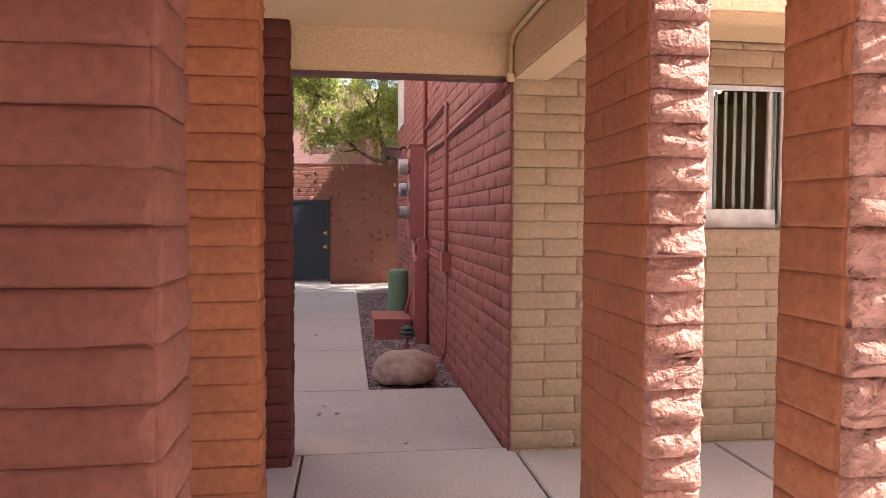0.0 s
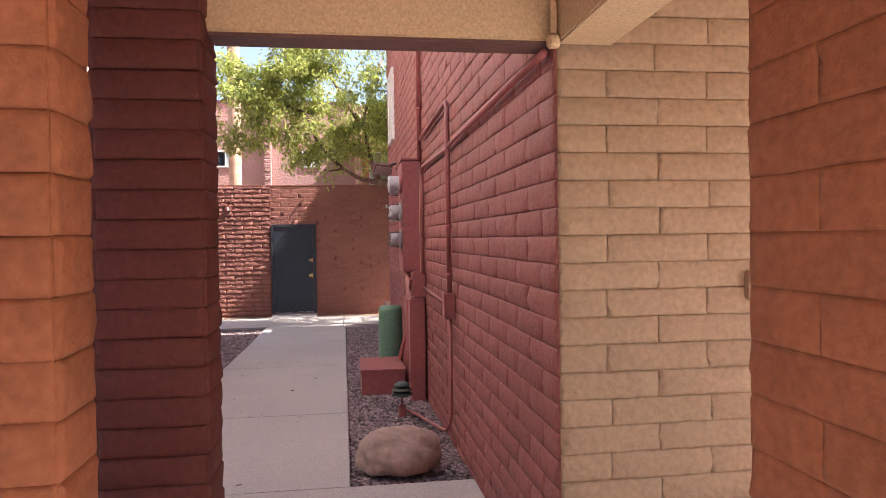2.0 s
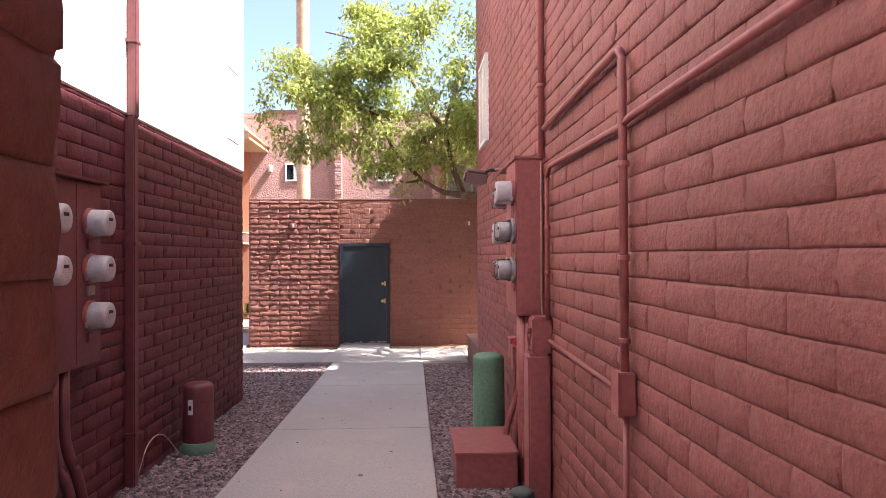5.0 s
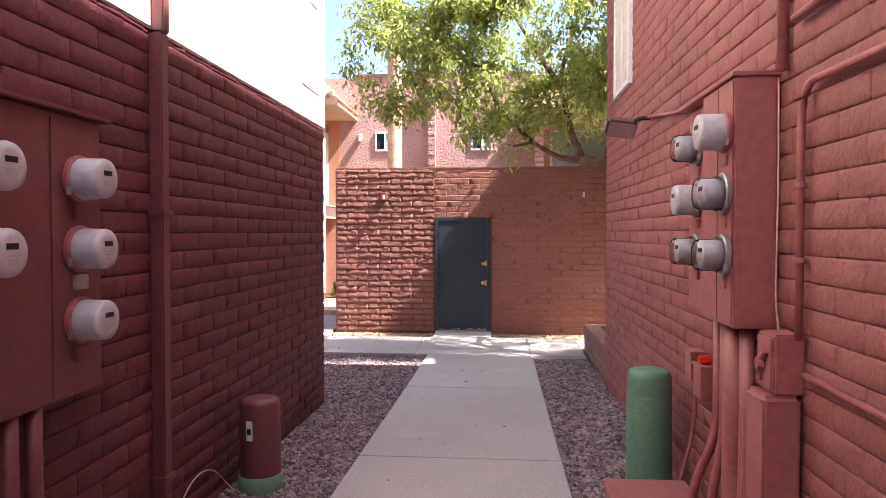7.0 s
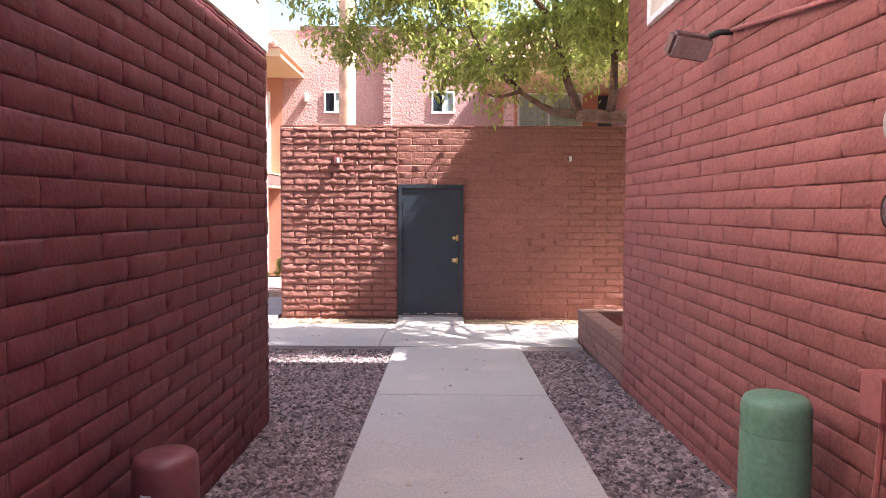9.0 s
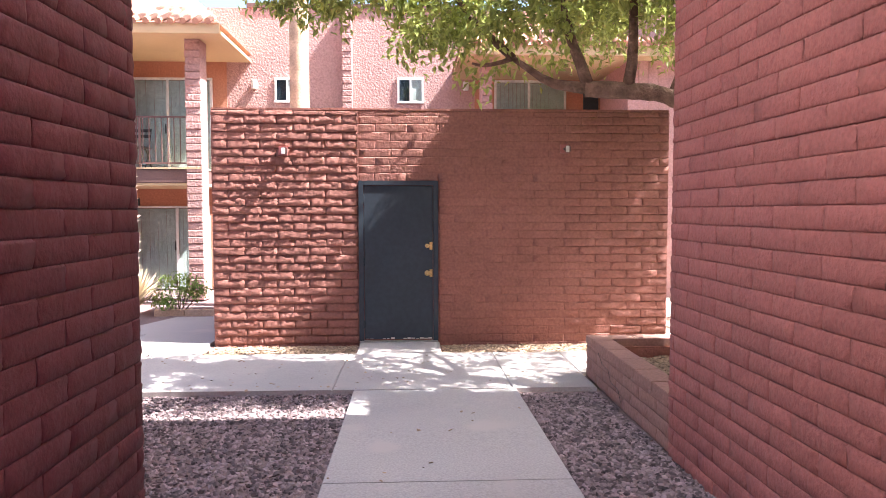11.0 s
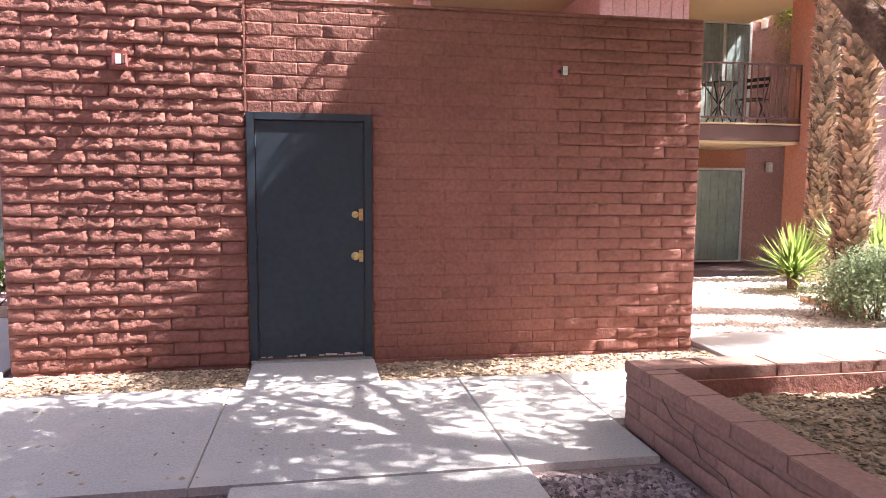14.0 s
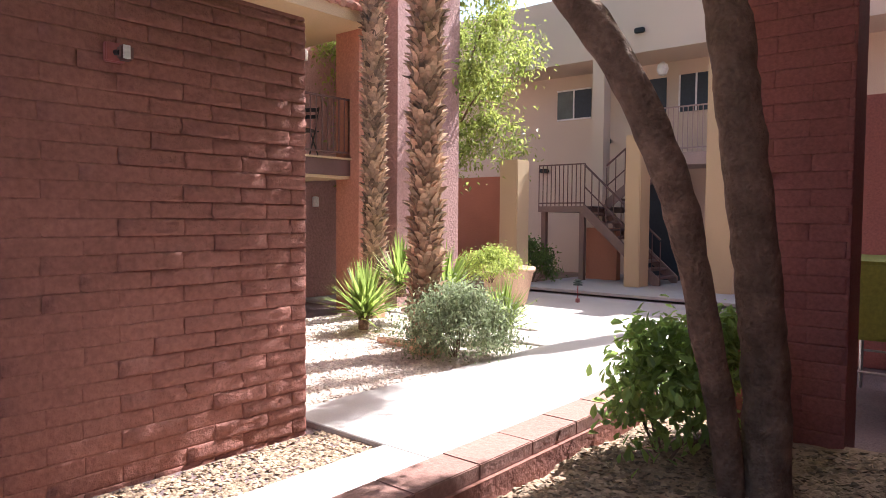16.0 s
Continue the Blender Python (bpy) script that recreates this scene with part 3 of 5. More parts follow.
def meter(at, out, parent, kind):
    """An electricity meter on a panel face at at, facing along x by out (-1 or 1)."""
    s = out
    ring = lambda pts: [(r, h * s) for r, h in pts]
    m = piece("meter", lathe(ring([(0.093, 0.0), (0.096, 0.006), (0.096, 0.022), (0.088, 0.026)]), at, "x", 28), "metal_red" if kind == "grey" else "grey_metal", parent, "grey metal meter collar", smooth=False)
    sub = lambda n, bm, mat, lb="": sub_piece(n, bm, mat, m, lb)
    if kind == "grey":
        sub("meter_cover", lathe(ring([(0.082, 0.02), (0.084, 0.03), (0.082, 0.12), (0.078, 0.132), (0.05, 0.136)]), at, "x", 28), "meter_grey", "pale grey round meter cover")
    else:
        sub("meter_cover", lathe(ring([(0.080, 0.02), (0.080, 0.05), (0.074, 0.055), (0.072, 0.125), (0.064, 0.138), (0.03, 0.142)]), at, "x", 28), "meter_glass", "clear glass meter cover")
        sub("dial_drum", lathe(ring([(0.069, 0.02), (0.069, 0.112), (0.02, 0.114)]), at, "x", 20), "meter_grey")
    x, y, z = at
    d = 0.136 if kind == "grey" else 0.115
    f = x + s * d
    sub("display", box(f - 0.002, y - 0.028, z + 0.012, f + 0.002, y + 0.028, z + 0.032), "black", "dark meter display")
    for k in range(3):
        sub("print_bar", box(f - 0.0015, y - 0.035 + 0.01 * k, z - 0.012 - 0.013 * k, f + 0.0015, y + 0.035 - 0.01 * k, z - 0.008 - 0.013 * k), "grey_metal")
    sub("seal", box(x + s * 0.03 - 0.008, y - 0.105, z - 0.07, x + s * 0.03 + 0.008, y - 0.085, z - 0.035, 0.004), "grey_metal", "small metal seal")
    return m


def sub_piece(name, bm, material, parent, label=""):
    ob = part(name, bm, material, None, label, name in ("meter_cover", "dial_drum", "knob", "deadbolt"))
    ob.parent = parent
    ob.matrix_parent_inverse = Matrix.Identity(4)
    return ob


def meter_cabinet_right():
    ob = empty("meter_cabinet", (0.8, 9.1, 1.36), "red painted electricity meter cabinet with six round meters", "meter cabinet")
    piece("cabinet_body", box(0.706, 8.645, 1.385, 0.897, 9.12, 2.50, 0.004), "metal_red", ob)
    piece("cabinet_body", box(0.752, 9.125, 1.40, 0.897, 9.55, 2.49, 0.004), "metal_red", ob)
    piece("lid", box(0.690, 8.63, 2.502, 0.897, 9.58, 2.522, 0.004), "metal_red", ob, "overhanging top flashing")
    piece("front_panel", box(0.700, 8.66, 1.40, 0.7045, 8.86, 2.49, 0.002), "metal_red", ob)
    piece("front_panel", box(0.700, 8.87, 1.40, 0.7045, 9.11, 2.49, 0.002), "metal_red", ob)
    piece("side_panel", box(0.73, 8.638, 1.41, 0.88, 8.643, 2.48, 0.002), "metal_red", ob)
    for z, kind in ((2.27, "grey"), (1.99, "glass"), (1.71, "glass")):
        meter((0.702, 8.745, z), -1, ob, kind)
        piece("breaker_cover", box(0.690, 8.715, z - 0.155, 0.702, 8.775, z - 0.108, 0.004), "metal_red", ob)
    for z, kind in ((2.27, "glass"), (1.99, "grey"), (1.71, "glass")):
        meter((0.751, 9.36, z), -1, ob, kind)
        piece("breaker_cover", box(0.738, 9.33, z - 0.155, 0.753, 9.39, z - 0.108, 0.004), "metal_red", ob)
    for y, r, sw in ((8.90, 0.056, 0.0), (9.05, 0.024, 0.05), (9.16, 0.024, 0.10), (8.72, 0.024, -0.02)):
        g = gz(9) - 0.05
        piece("service_pipe", tube(bent([(0.80, y, 1.40), (0.80, y, 0.75), (0.80 - abs(sw), y + sw, 0.45), (0.80 - abs(sw), y + sw, g)], 0.15), r, sides=14), "metal_red", ob, smooth=True)
    piece("service_pipe", tube(bent([(0.82, 8.80, 1.40), (0.82, 8.80, 0.7), (0.78, 8.72, 0.45), (0.78, 8.72, 0.36)], 0.1), 0.032, sides=14), "metal_red", ob, smooth=True)
    piece("wire", tube(bent([(0.872, 8.60, 2.48), (0.868, 8.58, 2.0), (0.868, 8.60, 1.5), (0.868, 8.52, 1.30)], 0.1), 0.004, sides=6), "terracotta", ob, "loose pale wire")
    return ob


meter_cabinet_right()


def disconnect_box():
    ob = empty("disconnect_box", (0.83, 8.42, 1.12), "red painted switch box with a handle under the meters", "switch box")
    piece("body", box(0.775, 8.36, 1.155, 0.897, 8.53, 1.40, 0.008), "metal_red", ob)
    piece("cover", box(0.765, 8.37, 1.17, 0.776, 8.52, 1.385, 0.004), "metal_red", ob)
    piece("handle", tube([(0.755, 8.40, 1.33), (0.750, 8.45, 1.28), (0.755, 8.47, 1.20)], 0.013, sides=8), "metal_red", ob)
    piece("hub", lathe([(0.024, -0.02), (0.028, 0.0), (0.02, 0.01)], (0.756, 8.45, 1.27), "x", 14), "metal_red", ob)
    return ob


disconnect_box()


def pipe_cover():
    ob = empty("pipe_guard", (0.82, 8.45, gz(8.4)), "tall red painted sheet metal pipe guard beside the wall", "pipe guard")
    bm = box(0.735, 8.36, 0.10, 0.885, 8.56, 1.135, 0.012)
    piece("body", bm, "metal_red", ob)
    piece("cap", box(0.728, 8.353, 1.10, 0.888, 8.567, 1.152, 0.02, seg=3), "metal_red", ob)
    return ob


pipe_cover()


def small_boxes():
    a = empty("utility_box", (0.85, 9.72, 0.93), "small red painted box on the block wall", "utility box", "small wall boxes")
    piece("body", box(0.80, 9.66, 0.93, 0.897, 9.80, 1.10, 0.006), "metal_red", a)
    piece("lid", box(0.792, 9.65, 1.09, 0.897, 9.81, 1.105, 0.004), "metal_red", a)
    piece("cable", tube(bent([(0.85, 9.73, 0.93), (0.84, 9.74, 0.6), (0.75, 9.72, 0.3), (0.72, 9.70, 0.10)], 0.1), 0.012, sides=8), "metal_red", a)
    b = empty("utility_box", (0.85, 9.50, 0.86), "small red box with a bright red tag", "utility box", "small wall boxes")
    piece("body", box(0.79, 9.42, 0.87, 0.897, 9.58, 1.06, 0.006), "metal_red", b)
    piece("lid", box(0.782, 9.41, 1.05, 0.897, 9.59, 1.065, 0.004), "metal_red", b)
    piece("tag", box(0.80, 9.47, 1.066, 0.87, 9.53, 1.115, 0.01), "tag_red", b, "bright red plastic tag")


small_boxes()


def utility_vault():
    ob = empty("utility_vault", (0.52, 9.12, gz(9)), "low red painted metal box standing on gravel", "utility box")
    piece("body", box(0.275, 8.755, 0.05, 0.72, 9.50, 0.375, 0.008), "metal_red", ob)
    piece("lid", box(0.265, 8.745, 0.365, 0.73, 9.51, 0.392, 0.006), "metal_red", ob)
    return ob


utility_vault()


def post_bollard(x, y, r, top, material, label, sticker=False):
    g = gz(y) - 0.05
    ob = empty("bollard", (x, y, gz(y)), label, "bollard")
    piece("body", lathe([(r * 1.05, g), (r * 1.05, g + 0.02), (r * 1.02, g + 0.3), (r, top - 0.16), (r * 0.99, top - 0.155), (r * 0.98, top - 0.12)], (x, y, 0), "z", 40), material, ob, smooth=True)
    piece("cap", lathe([(r * 0.97, top - 0.1605), (r, top - 0.16), (r, top - 0.155), (r * 1.0, top - 0.11), (r * 0.995, top - 0.075), (r * 0.975, top - 0.04), (r * 0.91, top - 0.016), (r * 0.78, top - 0.004), (r * 0.4, top)], (x, y, 0), "z", 40), material, ob, smooth=True)
    if sticker:
        piece("base_ring", lathe([(r * 1.10, g), (r * 1.12, g + 0.04), (r * 1.10, g + 0.13), (r * 1.05, g + 0.135)], (x, y, 0), "z", 36), "green", ob, "weathered green base ring", True)
        bm = bmesh.new()
        a0, n = math.radians(-112), 6
        vs = [[bm.verts.new((x + (r + 0.004) * math.cos(a0 + k * 0.07), y + (r + 0.004) * math.sin(a0 + k * 0.07), z)) for k in range(n)] for z in (top - 0.26, top - 0.13)]
        for k in range(n - 1):
            bm.faces.new((vs[0][k], vs[0][k + 1], vs[1][k + 1], vs[1][k]))
        piece("sticker", bm, "paper", ob, "white warning sticker")
        bm = bmesh.new()
        vs = [[bm.verts.new((x + (r + 0.0055) * math.cos(a0 + 0.06 + k * 0.05), y + (r + 0.0055) * math.sin(a0 + 0.06 + k * 0.05), z)) for k in range(5)] for z in (top - 0.22, top - 0.18)]
        for k in range(4):
            bm.faces.new((vs[0][k], vs[0][k + 1], vs[1][k + 1], vs[1][k]))
        piece("sticker_mark", bm, "black", ob, "dark mark on the sticker")
    return ob


post_bollard(0.666, 10.17, 0.145, 0.905, "green", "faded green plastic utility bollard on gravel")
post_bollard(-1.925, 9.94, 0.13, 0.715, "metal_shaded", "red utility bollard with a white sticker, shade in its paint colour", True)


def floodlight():
    ob = empty("floodlight", (0.82, 11.35, 2.70), "grey wall floodlight with a ribbed lens", "floodlight")
    piece("bracket", tube(bent([(0.90, 11.33, 2.76), (0.82, 11.33, 2.76), (0.78, 11.36, 2.74)], 0.03), 0.018, sides=10), "black", ob)
    m = pose(0.67, 11.40, 2.695, 32, 6, 10)
    bm = box(-0.13, -0.05, -0.075, 0.13, 0.05, 0.075, 0.02)
    bm.transform(m)
    piece("housing", bm, "brown_metal", ob)
    bm = box(-0.115, -0.058, -0.062, 0.115, -0.048, 0.062, 0.004)
    bm.transform(m)
    lens = piece("lens", bm, "grey_metal", ob, "frosted ribbed lens")
    for k in range(9):
        bm = box(-0.105 + k * 0.0262, -0.062, -0.058, -0.100 + k * 0.0262, -0.057, 0.058)
        bm.transform(m)
        sub_piece("rib", bm, "grey_metal", lens)
    return ob


floodlight()


def high_window(x, out, y0, y1, z0, z1, name):
    ob = empty(name, (x, (y0 + y1) / 2, z0), "small white framed sliding window high in the block wall", "window", kind="structure")
    d = 0.03 * out
    for n, b in (("frame_rail", (x - d, y0, z0, x + d, y1, z0 + 0.05)), ("frame_rail", (x - d, y0, z1 - 0.05, x + d, y1, z1)), ("frame_stile", (x - d, y0, z0 + 0.05, x + d, y0 + 0.05, z1 - 0.05)), ("frame_stile", (x - d, y1 - 0.05, z0 + 0.05, x + d, y1, z1 - 0.05)), ("frame_stile", (x - d * 0.7, (y0 + y1) / 2 - 0.02, z0 + 0.05, x + d * 0.7, (y0 + y1) / 2 + 0.02, z1 - 0.05))):
        piece(n, box(*b, 0.004), "white", ob)
    piece("blind", box(x - d * 0.5, y0 + 0.05, z0 + 0.05, x + d * 0.25, y1 - 0.05, z1 - 0.05), "curtain", ob)
    g = piece("pane", box(x + d * 0.4, y0 + 0.05, z0 + 0.05, x + d * 0.5, y1 - 0.05, z1 - 0.05), "reflecting" if out < 0 else "pane", ob)
    g.visible_shadow = False
    return ob


high_window(0.888, -1, 12.10, 12.95, 3.22, 4.30, "window_1")
high_window(-2.155, 1, 11.62, 12.22, 3.17, 4.05, "window_2")

# pale stucco of the upper storey over the block base
tagged(part("wall_west_upper", box(-2.40, 4.6, 2.872, -2.135, 12.46, ROOF + 0.02, 0.01), "white_stucco"), "pale stucco upper storey wall, glaring in the sun", "wall", kind="structure")


def path_light(x, y, g, top=0.46, label="small dark pagoda path light on a stake"):
    ob = empty("path_light", (x, y, g), label, "path light")
    h = g - 0.05
    piece("stake", tube([(x, y, h), (x, y, top - 0.10)], 0.012, sides=8), "metal_red", ob)
    piece("base_box", box(x - 0.03, y - 0.03, h, x + 0.03, y + 0.03, g + 0.09, 0.006), "metal_red", ob)
    piece("lamp_body", lathe([(0.035, top - 0.12), (0.042, top - 0.10), (0.042, top - 0.04)], (x, y, 0), "z", 16), "meter_glass", ob, "clear lamp body")
    for k, r in enumerate((0.092, 0.088, 0.072)):
        z = top - 0.115 + 0.04 * k
        piece("tier", lathe([(r, z), (r + 0.004, z + 0.004), (r * 0.75, z + 0.022), (r * 0.42, z + 0.034)], (x, y, 0), "z", 22), "pagoda", ob, "dark green weathered tier", True)
    return ob


path_light(0.60, 7.80, gz(7.8))


def boulder(x, y, z, sx, sy, sz, seed, name="boulder", label="smooth rounded tan boulder on gravel"):
    bm = bmesh.new()
    bmesh.ops.create_icosphere(bm, subdivisions=4, radius=1.0)
    off = Vector((seed * 3.1, seed * 1.7, 0))
    for v in bm.verts:
        n = noise.noise(v.co * 1.1 + off) * 0.30 + noise.noise(v.co * 2.6 + off) * 0.10 + noise.noise(v.co * 9 + off) * 0.015
        v.co *= 1 + n
        v.co.z = max(v.co.z, -0.55)
        v.co = Vector((v.co.x * sx + x, v.co.y * sy + y, v.co.z * sz + z))
    ob = part(name, bm, "boulder", None, label, True)
    return tagged(ob, category="rock")


boulder(0.44, 6.22, 0.315, 0.255, 0.20, 0.16, 2)

# ---- passage, left wall ----
def meter_cabinet_left():
    ob = empty("meter_cabinet", (-2.1, 7.8, 1.14), "red painted meter cabinet with pale round meters, darkened for shade", "meter cabinet")
    piece("cabinet_body", box(-2.147, 7.15, 1.15, -2.052, 8.34, 2.28, 0.004), "metal_shaded", ob)
    piece("front_panel", box(-2.0515, 7.18, 1.17, -2.046, 8.00, 2.26, 0.002), "metal_shaded", ob)
    piece("front_panel", box(-2.0515, 8.01, 1.17, -2.046, 8.32, 2.26, 0.002), "metal_shaded", ob)
    piece("lid", box(-2.147, 7.12, 2.284, -2.015, 8.38, 2.304, 0.005), "metal_shaded", ob, "overhanging top flashing")
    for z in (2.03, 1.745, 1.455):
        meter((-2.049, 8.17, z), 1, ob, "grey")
        piece("breaker_cover", box(-2.048, 8.13, z - 0.165, -2.030, 8.22, z - 0.105, 0.004), "grey_metal" if z == 1.745 else "metal_shaded", ob)
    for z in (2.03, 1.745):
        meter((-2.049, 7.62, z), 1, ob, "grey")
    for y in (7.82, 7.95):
        piece("service_pipe", tube(bent([(-2.09, y, 1.16), (-2.09, y, 0.7), (-2.05, y + 0.12, 0.45), (-2.03, y + 0.14, 0.08)], 0.15), 0.032, sides=12), "metal_shaded", ob, smooth=True)
    return ob


meter_cabinet_left()
dp = empty("downpipe", (-2.12, 8.98, gz(9)), "red square downpipe up the wall, darkened for shade", "downpipe")
piece("pipe", box(-2.148, 8.935, 0.06, -2.075, 9.015, 2.85, 0.008), "metal_shaded", dp)
piece("pipe", box(-2.133, 8.938, 2.852, -2.065, 9.012, 7.0, 0.008), "metal_shaded", dp)
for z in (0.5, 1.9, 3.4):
    piece("strap", box(-2.150, 8.92, z, -2.060, 9.03, z + 0.03, 0.003), "metal_shaded", dp)
wr = empty("loose_cable", (-2.1, 9.3, 0.2), "thin loose cable hanging by the wall", "cable")
piece("wire", tube(bent([(-2.09, 9.02, 0.17), (-2.10, 9.25, 0.38), (-2.08, 9.5, 0.40), (-2.02, 9.72, 0.16)], 0.2), 0.004, sides=6), "terracotta", wr)

# ---- shed: door, lamps, coping ----
def shed_door():
    ob = empty("door_1", (-1.02, 17.89, 0.02), "closed dark slate painted metal door with two brass locks", "door", kind="structure")
    piece("jamb", box(-1.525, 17.865, 0.03, -1.463, 17.94, 2.085, 0.004), "door", ob)
    piece("jamb", box(-0.577, 17.865, 0.03, -0.513, 17.94, 2.085, 0.004), "door", ob)
    piece("head", box(-1.463, 17.865, 2.025, -0.577, 17.94, 2.085, 0.004), "door", ob)
    leaf = piece("door_leaf", box(-1.456, 17.880, 0.055, -0.584, 17.896, 2.018, 0.003), "door", ob)
    piece("threshold", box(-1.52, 17.84, 0.018, -0.52, 17.90, 0.04, 0.004), "grey_metal", ob)
    r = random.Random(4)
    for k in range(16):
        x = -1.44 + k * 0.053
        if r.random() < 0.8:
            h = r.uniform(0.006, 0.022)
            sub_piece("worn_paint", box(x, 17.8788, 0.058, x + r.uniform(0.03, 0.052), 17.8802, 0.058 + h), "worn", leaf, "bare metal where paint has flaked")
    for z, r0 in ((1.255, 0.026), (0.905, 0.031)):
        sub_piece("lock_plate", box(-0.625, 17.874, z - 0.05, -0.588, 17.8795, z + 0.05, 0.002), "brass", leaf, "brass latch guard plate")
        sub_piece("knob" if z < 1 else "deadbolt", lathe([(r0 * 1.15, 0.002), (r0 * 1.15, -0.008), (r0 * 0.5, -0.012), (r0 * 0.5, -0.03), (r0, -0.04), (r0 * 0.95, -0.06), (r0 * 0.4, -0.066)] if z < 1 else [(r0 * 1.1, 0.002), (r0 * 1.1, -0.012), (r0 * 0.8, -0.02), (r0 * 0.3, -0.021)], (-0.655, 17.88, z), "y", 20), "brass", leaf, "brass lock")
    for z in (0.25, 1.05, 1.85):
        sub_piece("hinge", tube([(-1.459, 17.872, z - 0.05), (-1.459, 17.872, z + 0.05)], 0.008, sides=8), "door", leaf)
    return ob


shed_door()


def shed_lamp(x, z, label):
    ob = empty("wall_lamp", (x, 17.87, z), label, "wall lamp", "shed wall lamps")
    piece("base", box(x - 0.055, 17.845, z - 0.055, x + 0.055, 17.885, z + 0.055, 0.006), "metal_red", ob)
    piece("arm", tube([(x, 17.85, z), (x, 17.79, z - 0.01)], 0.016, sides=10), "black", ob)
    piece("hood", box(x - 0.005, 17.755, z - 0.05, x + 0.065, 17.825, z + 0.035, 0.012), "brown_metal", ob, "dark lamp hood")
    piece("lens", box(x - 0.001, 17.748, z - 0.046, x + 0.040, 17.7545, z + 0.030, 0.002), "white", ob, "pale lamp lens")
    return ob


shed_lamp(-2.46, 2.455, "small dark wall lamp with a pale lens")
shed_lamp(1.10, 2.49, "small wall lamp on the shaded shed blocks")
tagged(part("coping", box(-3.36, 17.888, 2.962, 2.47, 21.2, 2.995, 0.008), "shed"), "thin red mortar coping along the shed top", "coping", kind="structure")
tagged(part("wall_joint", box(-1.535, 17.876, 2.09, -1.520, 17.886, 2.96), "shed"), "vertical control joint in the shed blocks", "joint", kind="structure")

# ---- planter ----
def planter():
    ob = empty("wall_planter", (2.0, 15.0, 0), "low red block planter wall with a wide cap, cracked along one joint", "planter wall", kind="structure")
    piece("wall_core", box(0.945, 13.70, 0.0, 1.12, 16.02, 0.35), "shed", ob)
    piece("wall_core", box(1.12, 15.78, 0.0, 3.86, 16.02, 0.35), "shed", ob)
    y = 13.70
    k = 0
    while y < 15.75:
        b = min(y + 0.40, 15.795)
        piece("cap_block", box(0.928, y + 0.0015, 0.350, 1.135, b - 0.0015, 0.425 + 0.001 * (k % 3), 0.005), "dusty", ob)
        y, k = b, k + 1
    x = 0.928
    while x < 3.8:
        b = min(x + 0.45, 3.86)
        piece("cap_block", box(x + 0.0015, 15.80, 0.350, b - 0.0015, 16.035, 0.425 + 0.001 * (k % 3), 0.005), "dusty", ob)
        x, k = b, k + 1
    block_wall(ob, (0.945, 16.02), (0, -1), 2.32, 0.0, 0.35, "dusty", near=(0, 3, 0, 1), rough=0.005, seed=31, ground=gz)
    block_wall(ob, (3.86, 16.02), (-1, 0), 2.9, 0.0, 0.35, "dusty", near=(0, 3, 0, 1), rough=0.005, seed=32)
    return ob


planter()
crack = empty("wall_crack", (0.93, 15.2, 0.1), "dark stepped crack along the planter joints", "crack", kind="structure")
piece("crack_line", tube([(0.9285, 15.55, 0.335), (0.9275, 15.42, 0.26), (0.9285, 15.22, 0.245), (0.9275, 15.14, 0.16), (0.9285, 14.92, 0.145), (0.9275, 14.84, 0.06)], 0.002, sides=5), "black", crack)
def soil_z(x, y):
    return 0.24 + 0.05 * noise.noise(Vector((x * 1.7, y * 1.7, 0))) + 0.03 * noise.noise(Vector((x * 6, y * 6, 2)))


bed = bmesh.new()
bmesh.ops.create_grid(bed, x_segments=40, y_segments=32, size=0.5)
for v in bed.verts:
    x, y = 1.10 + (v.co.x + 0.5) * 2.8, 13.7 + (v.co.y + 0.5) * 2.10
    v.co = Vector((x, y, soil_z(x, y)))
tagged(part("planter_soil", bed, "mulch", None, "", True), "leaf littered soil in the planter", "soil", kind="structure")


# ---- scattered small stones, leaf litter ----
def scatter(name, label, spots, material, size, seed, flat=0.6, category="gravel", height=gz):
    """Many small uneven stones or leaves as one part of the ground; spots: (count, x0, x1, y0, y1, lift)."""
    r = random.Random(seed)
    verts, faces = [], []
    unit = [(1, 0, 0), (-1, 0, 0), (0, 1, 0), (0, -1, 0), (0, 0, 1), (0, 0, -1)]
    tri = [(0, 2, 4), (2, 1, 4), (1, 3, 4), (3, 0, 4), (2, 0, 5), (1, 2, 5), (3, 1, 5), (0, 3, 5)]
    for count, x0, x1, y0, y1, lift in spots:
        for _ in range(count):
            x, y = r.uniform(x0, x1), r.uniform(y0, y1)
            s = size * r.uniform(0.5, 1.35)
            m = Euler((r.uniform(-0.5, 0.5), r.uniform(-0.5, 0.5), r.uniform(0, 6.3))).to_matrix()
            off = len(verts)
            base = Vector((x, y, (height(y) if height is gz else height(x, y)) + lift + s * flat * 0.3))
            for c in unit:
                v = m @ Vector((c[0] * s * r.uniform(0.7, 1.2), c[1] * s * r.uniform(0.6, 1.0), c[2] * s * flat))
                verts.append(tuple(base + v))
            faces += [tuple(off + i for i in f) for f in tri]
    return tagged(mesh_of(name, verts, faces, material), label, category, kind="stuff")


scatter("gravel", "dark reddish crushed gravel beside the path", [(12000, 0.14, 0.90, 5.95, 10.5, -0.03), (9000, 0.14, 0.90, 10.5, 15.4, -0.03), (14000, -2.14, -1.41, 5.5, 12.4, -0.03), (12000, -4.2, -1.41, 12.4, 15.45, -0.03), (2500, -7.5, -3.5, 17.25, 18.6, -0.03)], "stone", 0.026, 3)
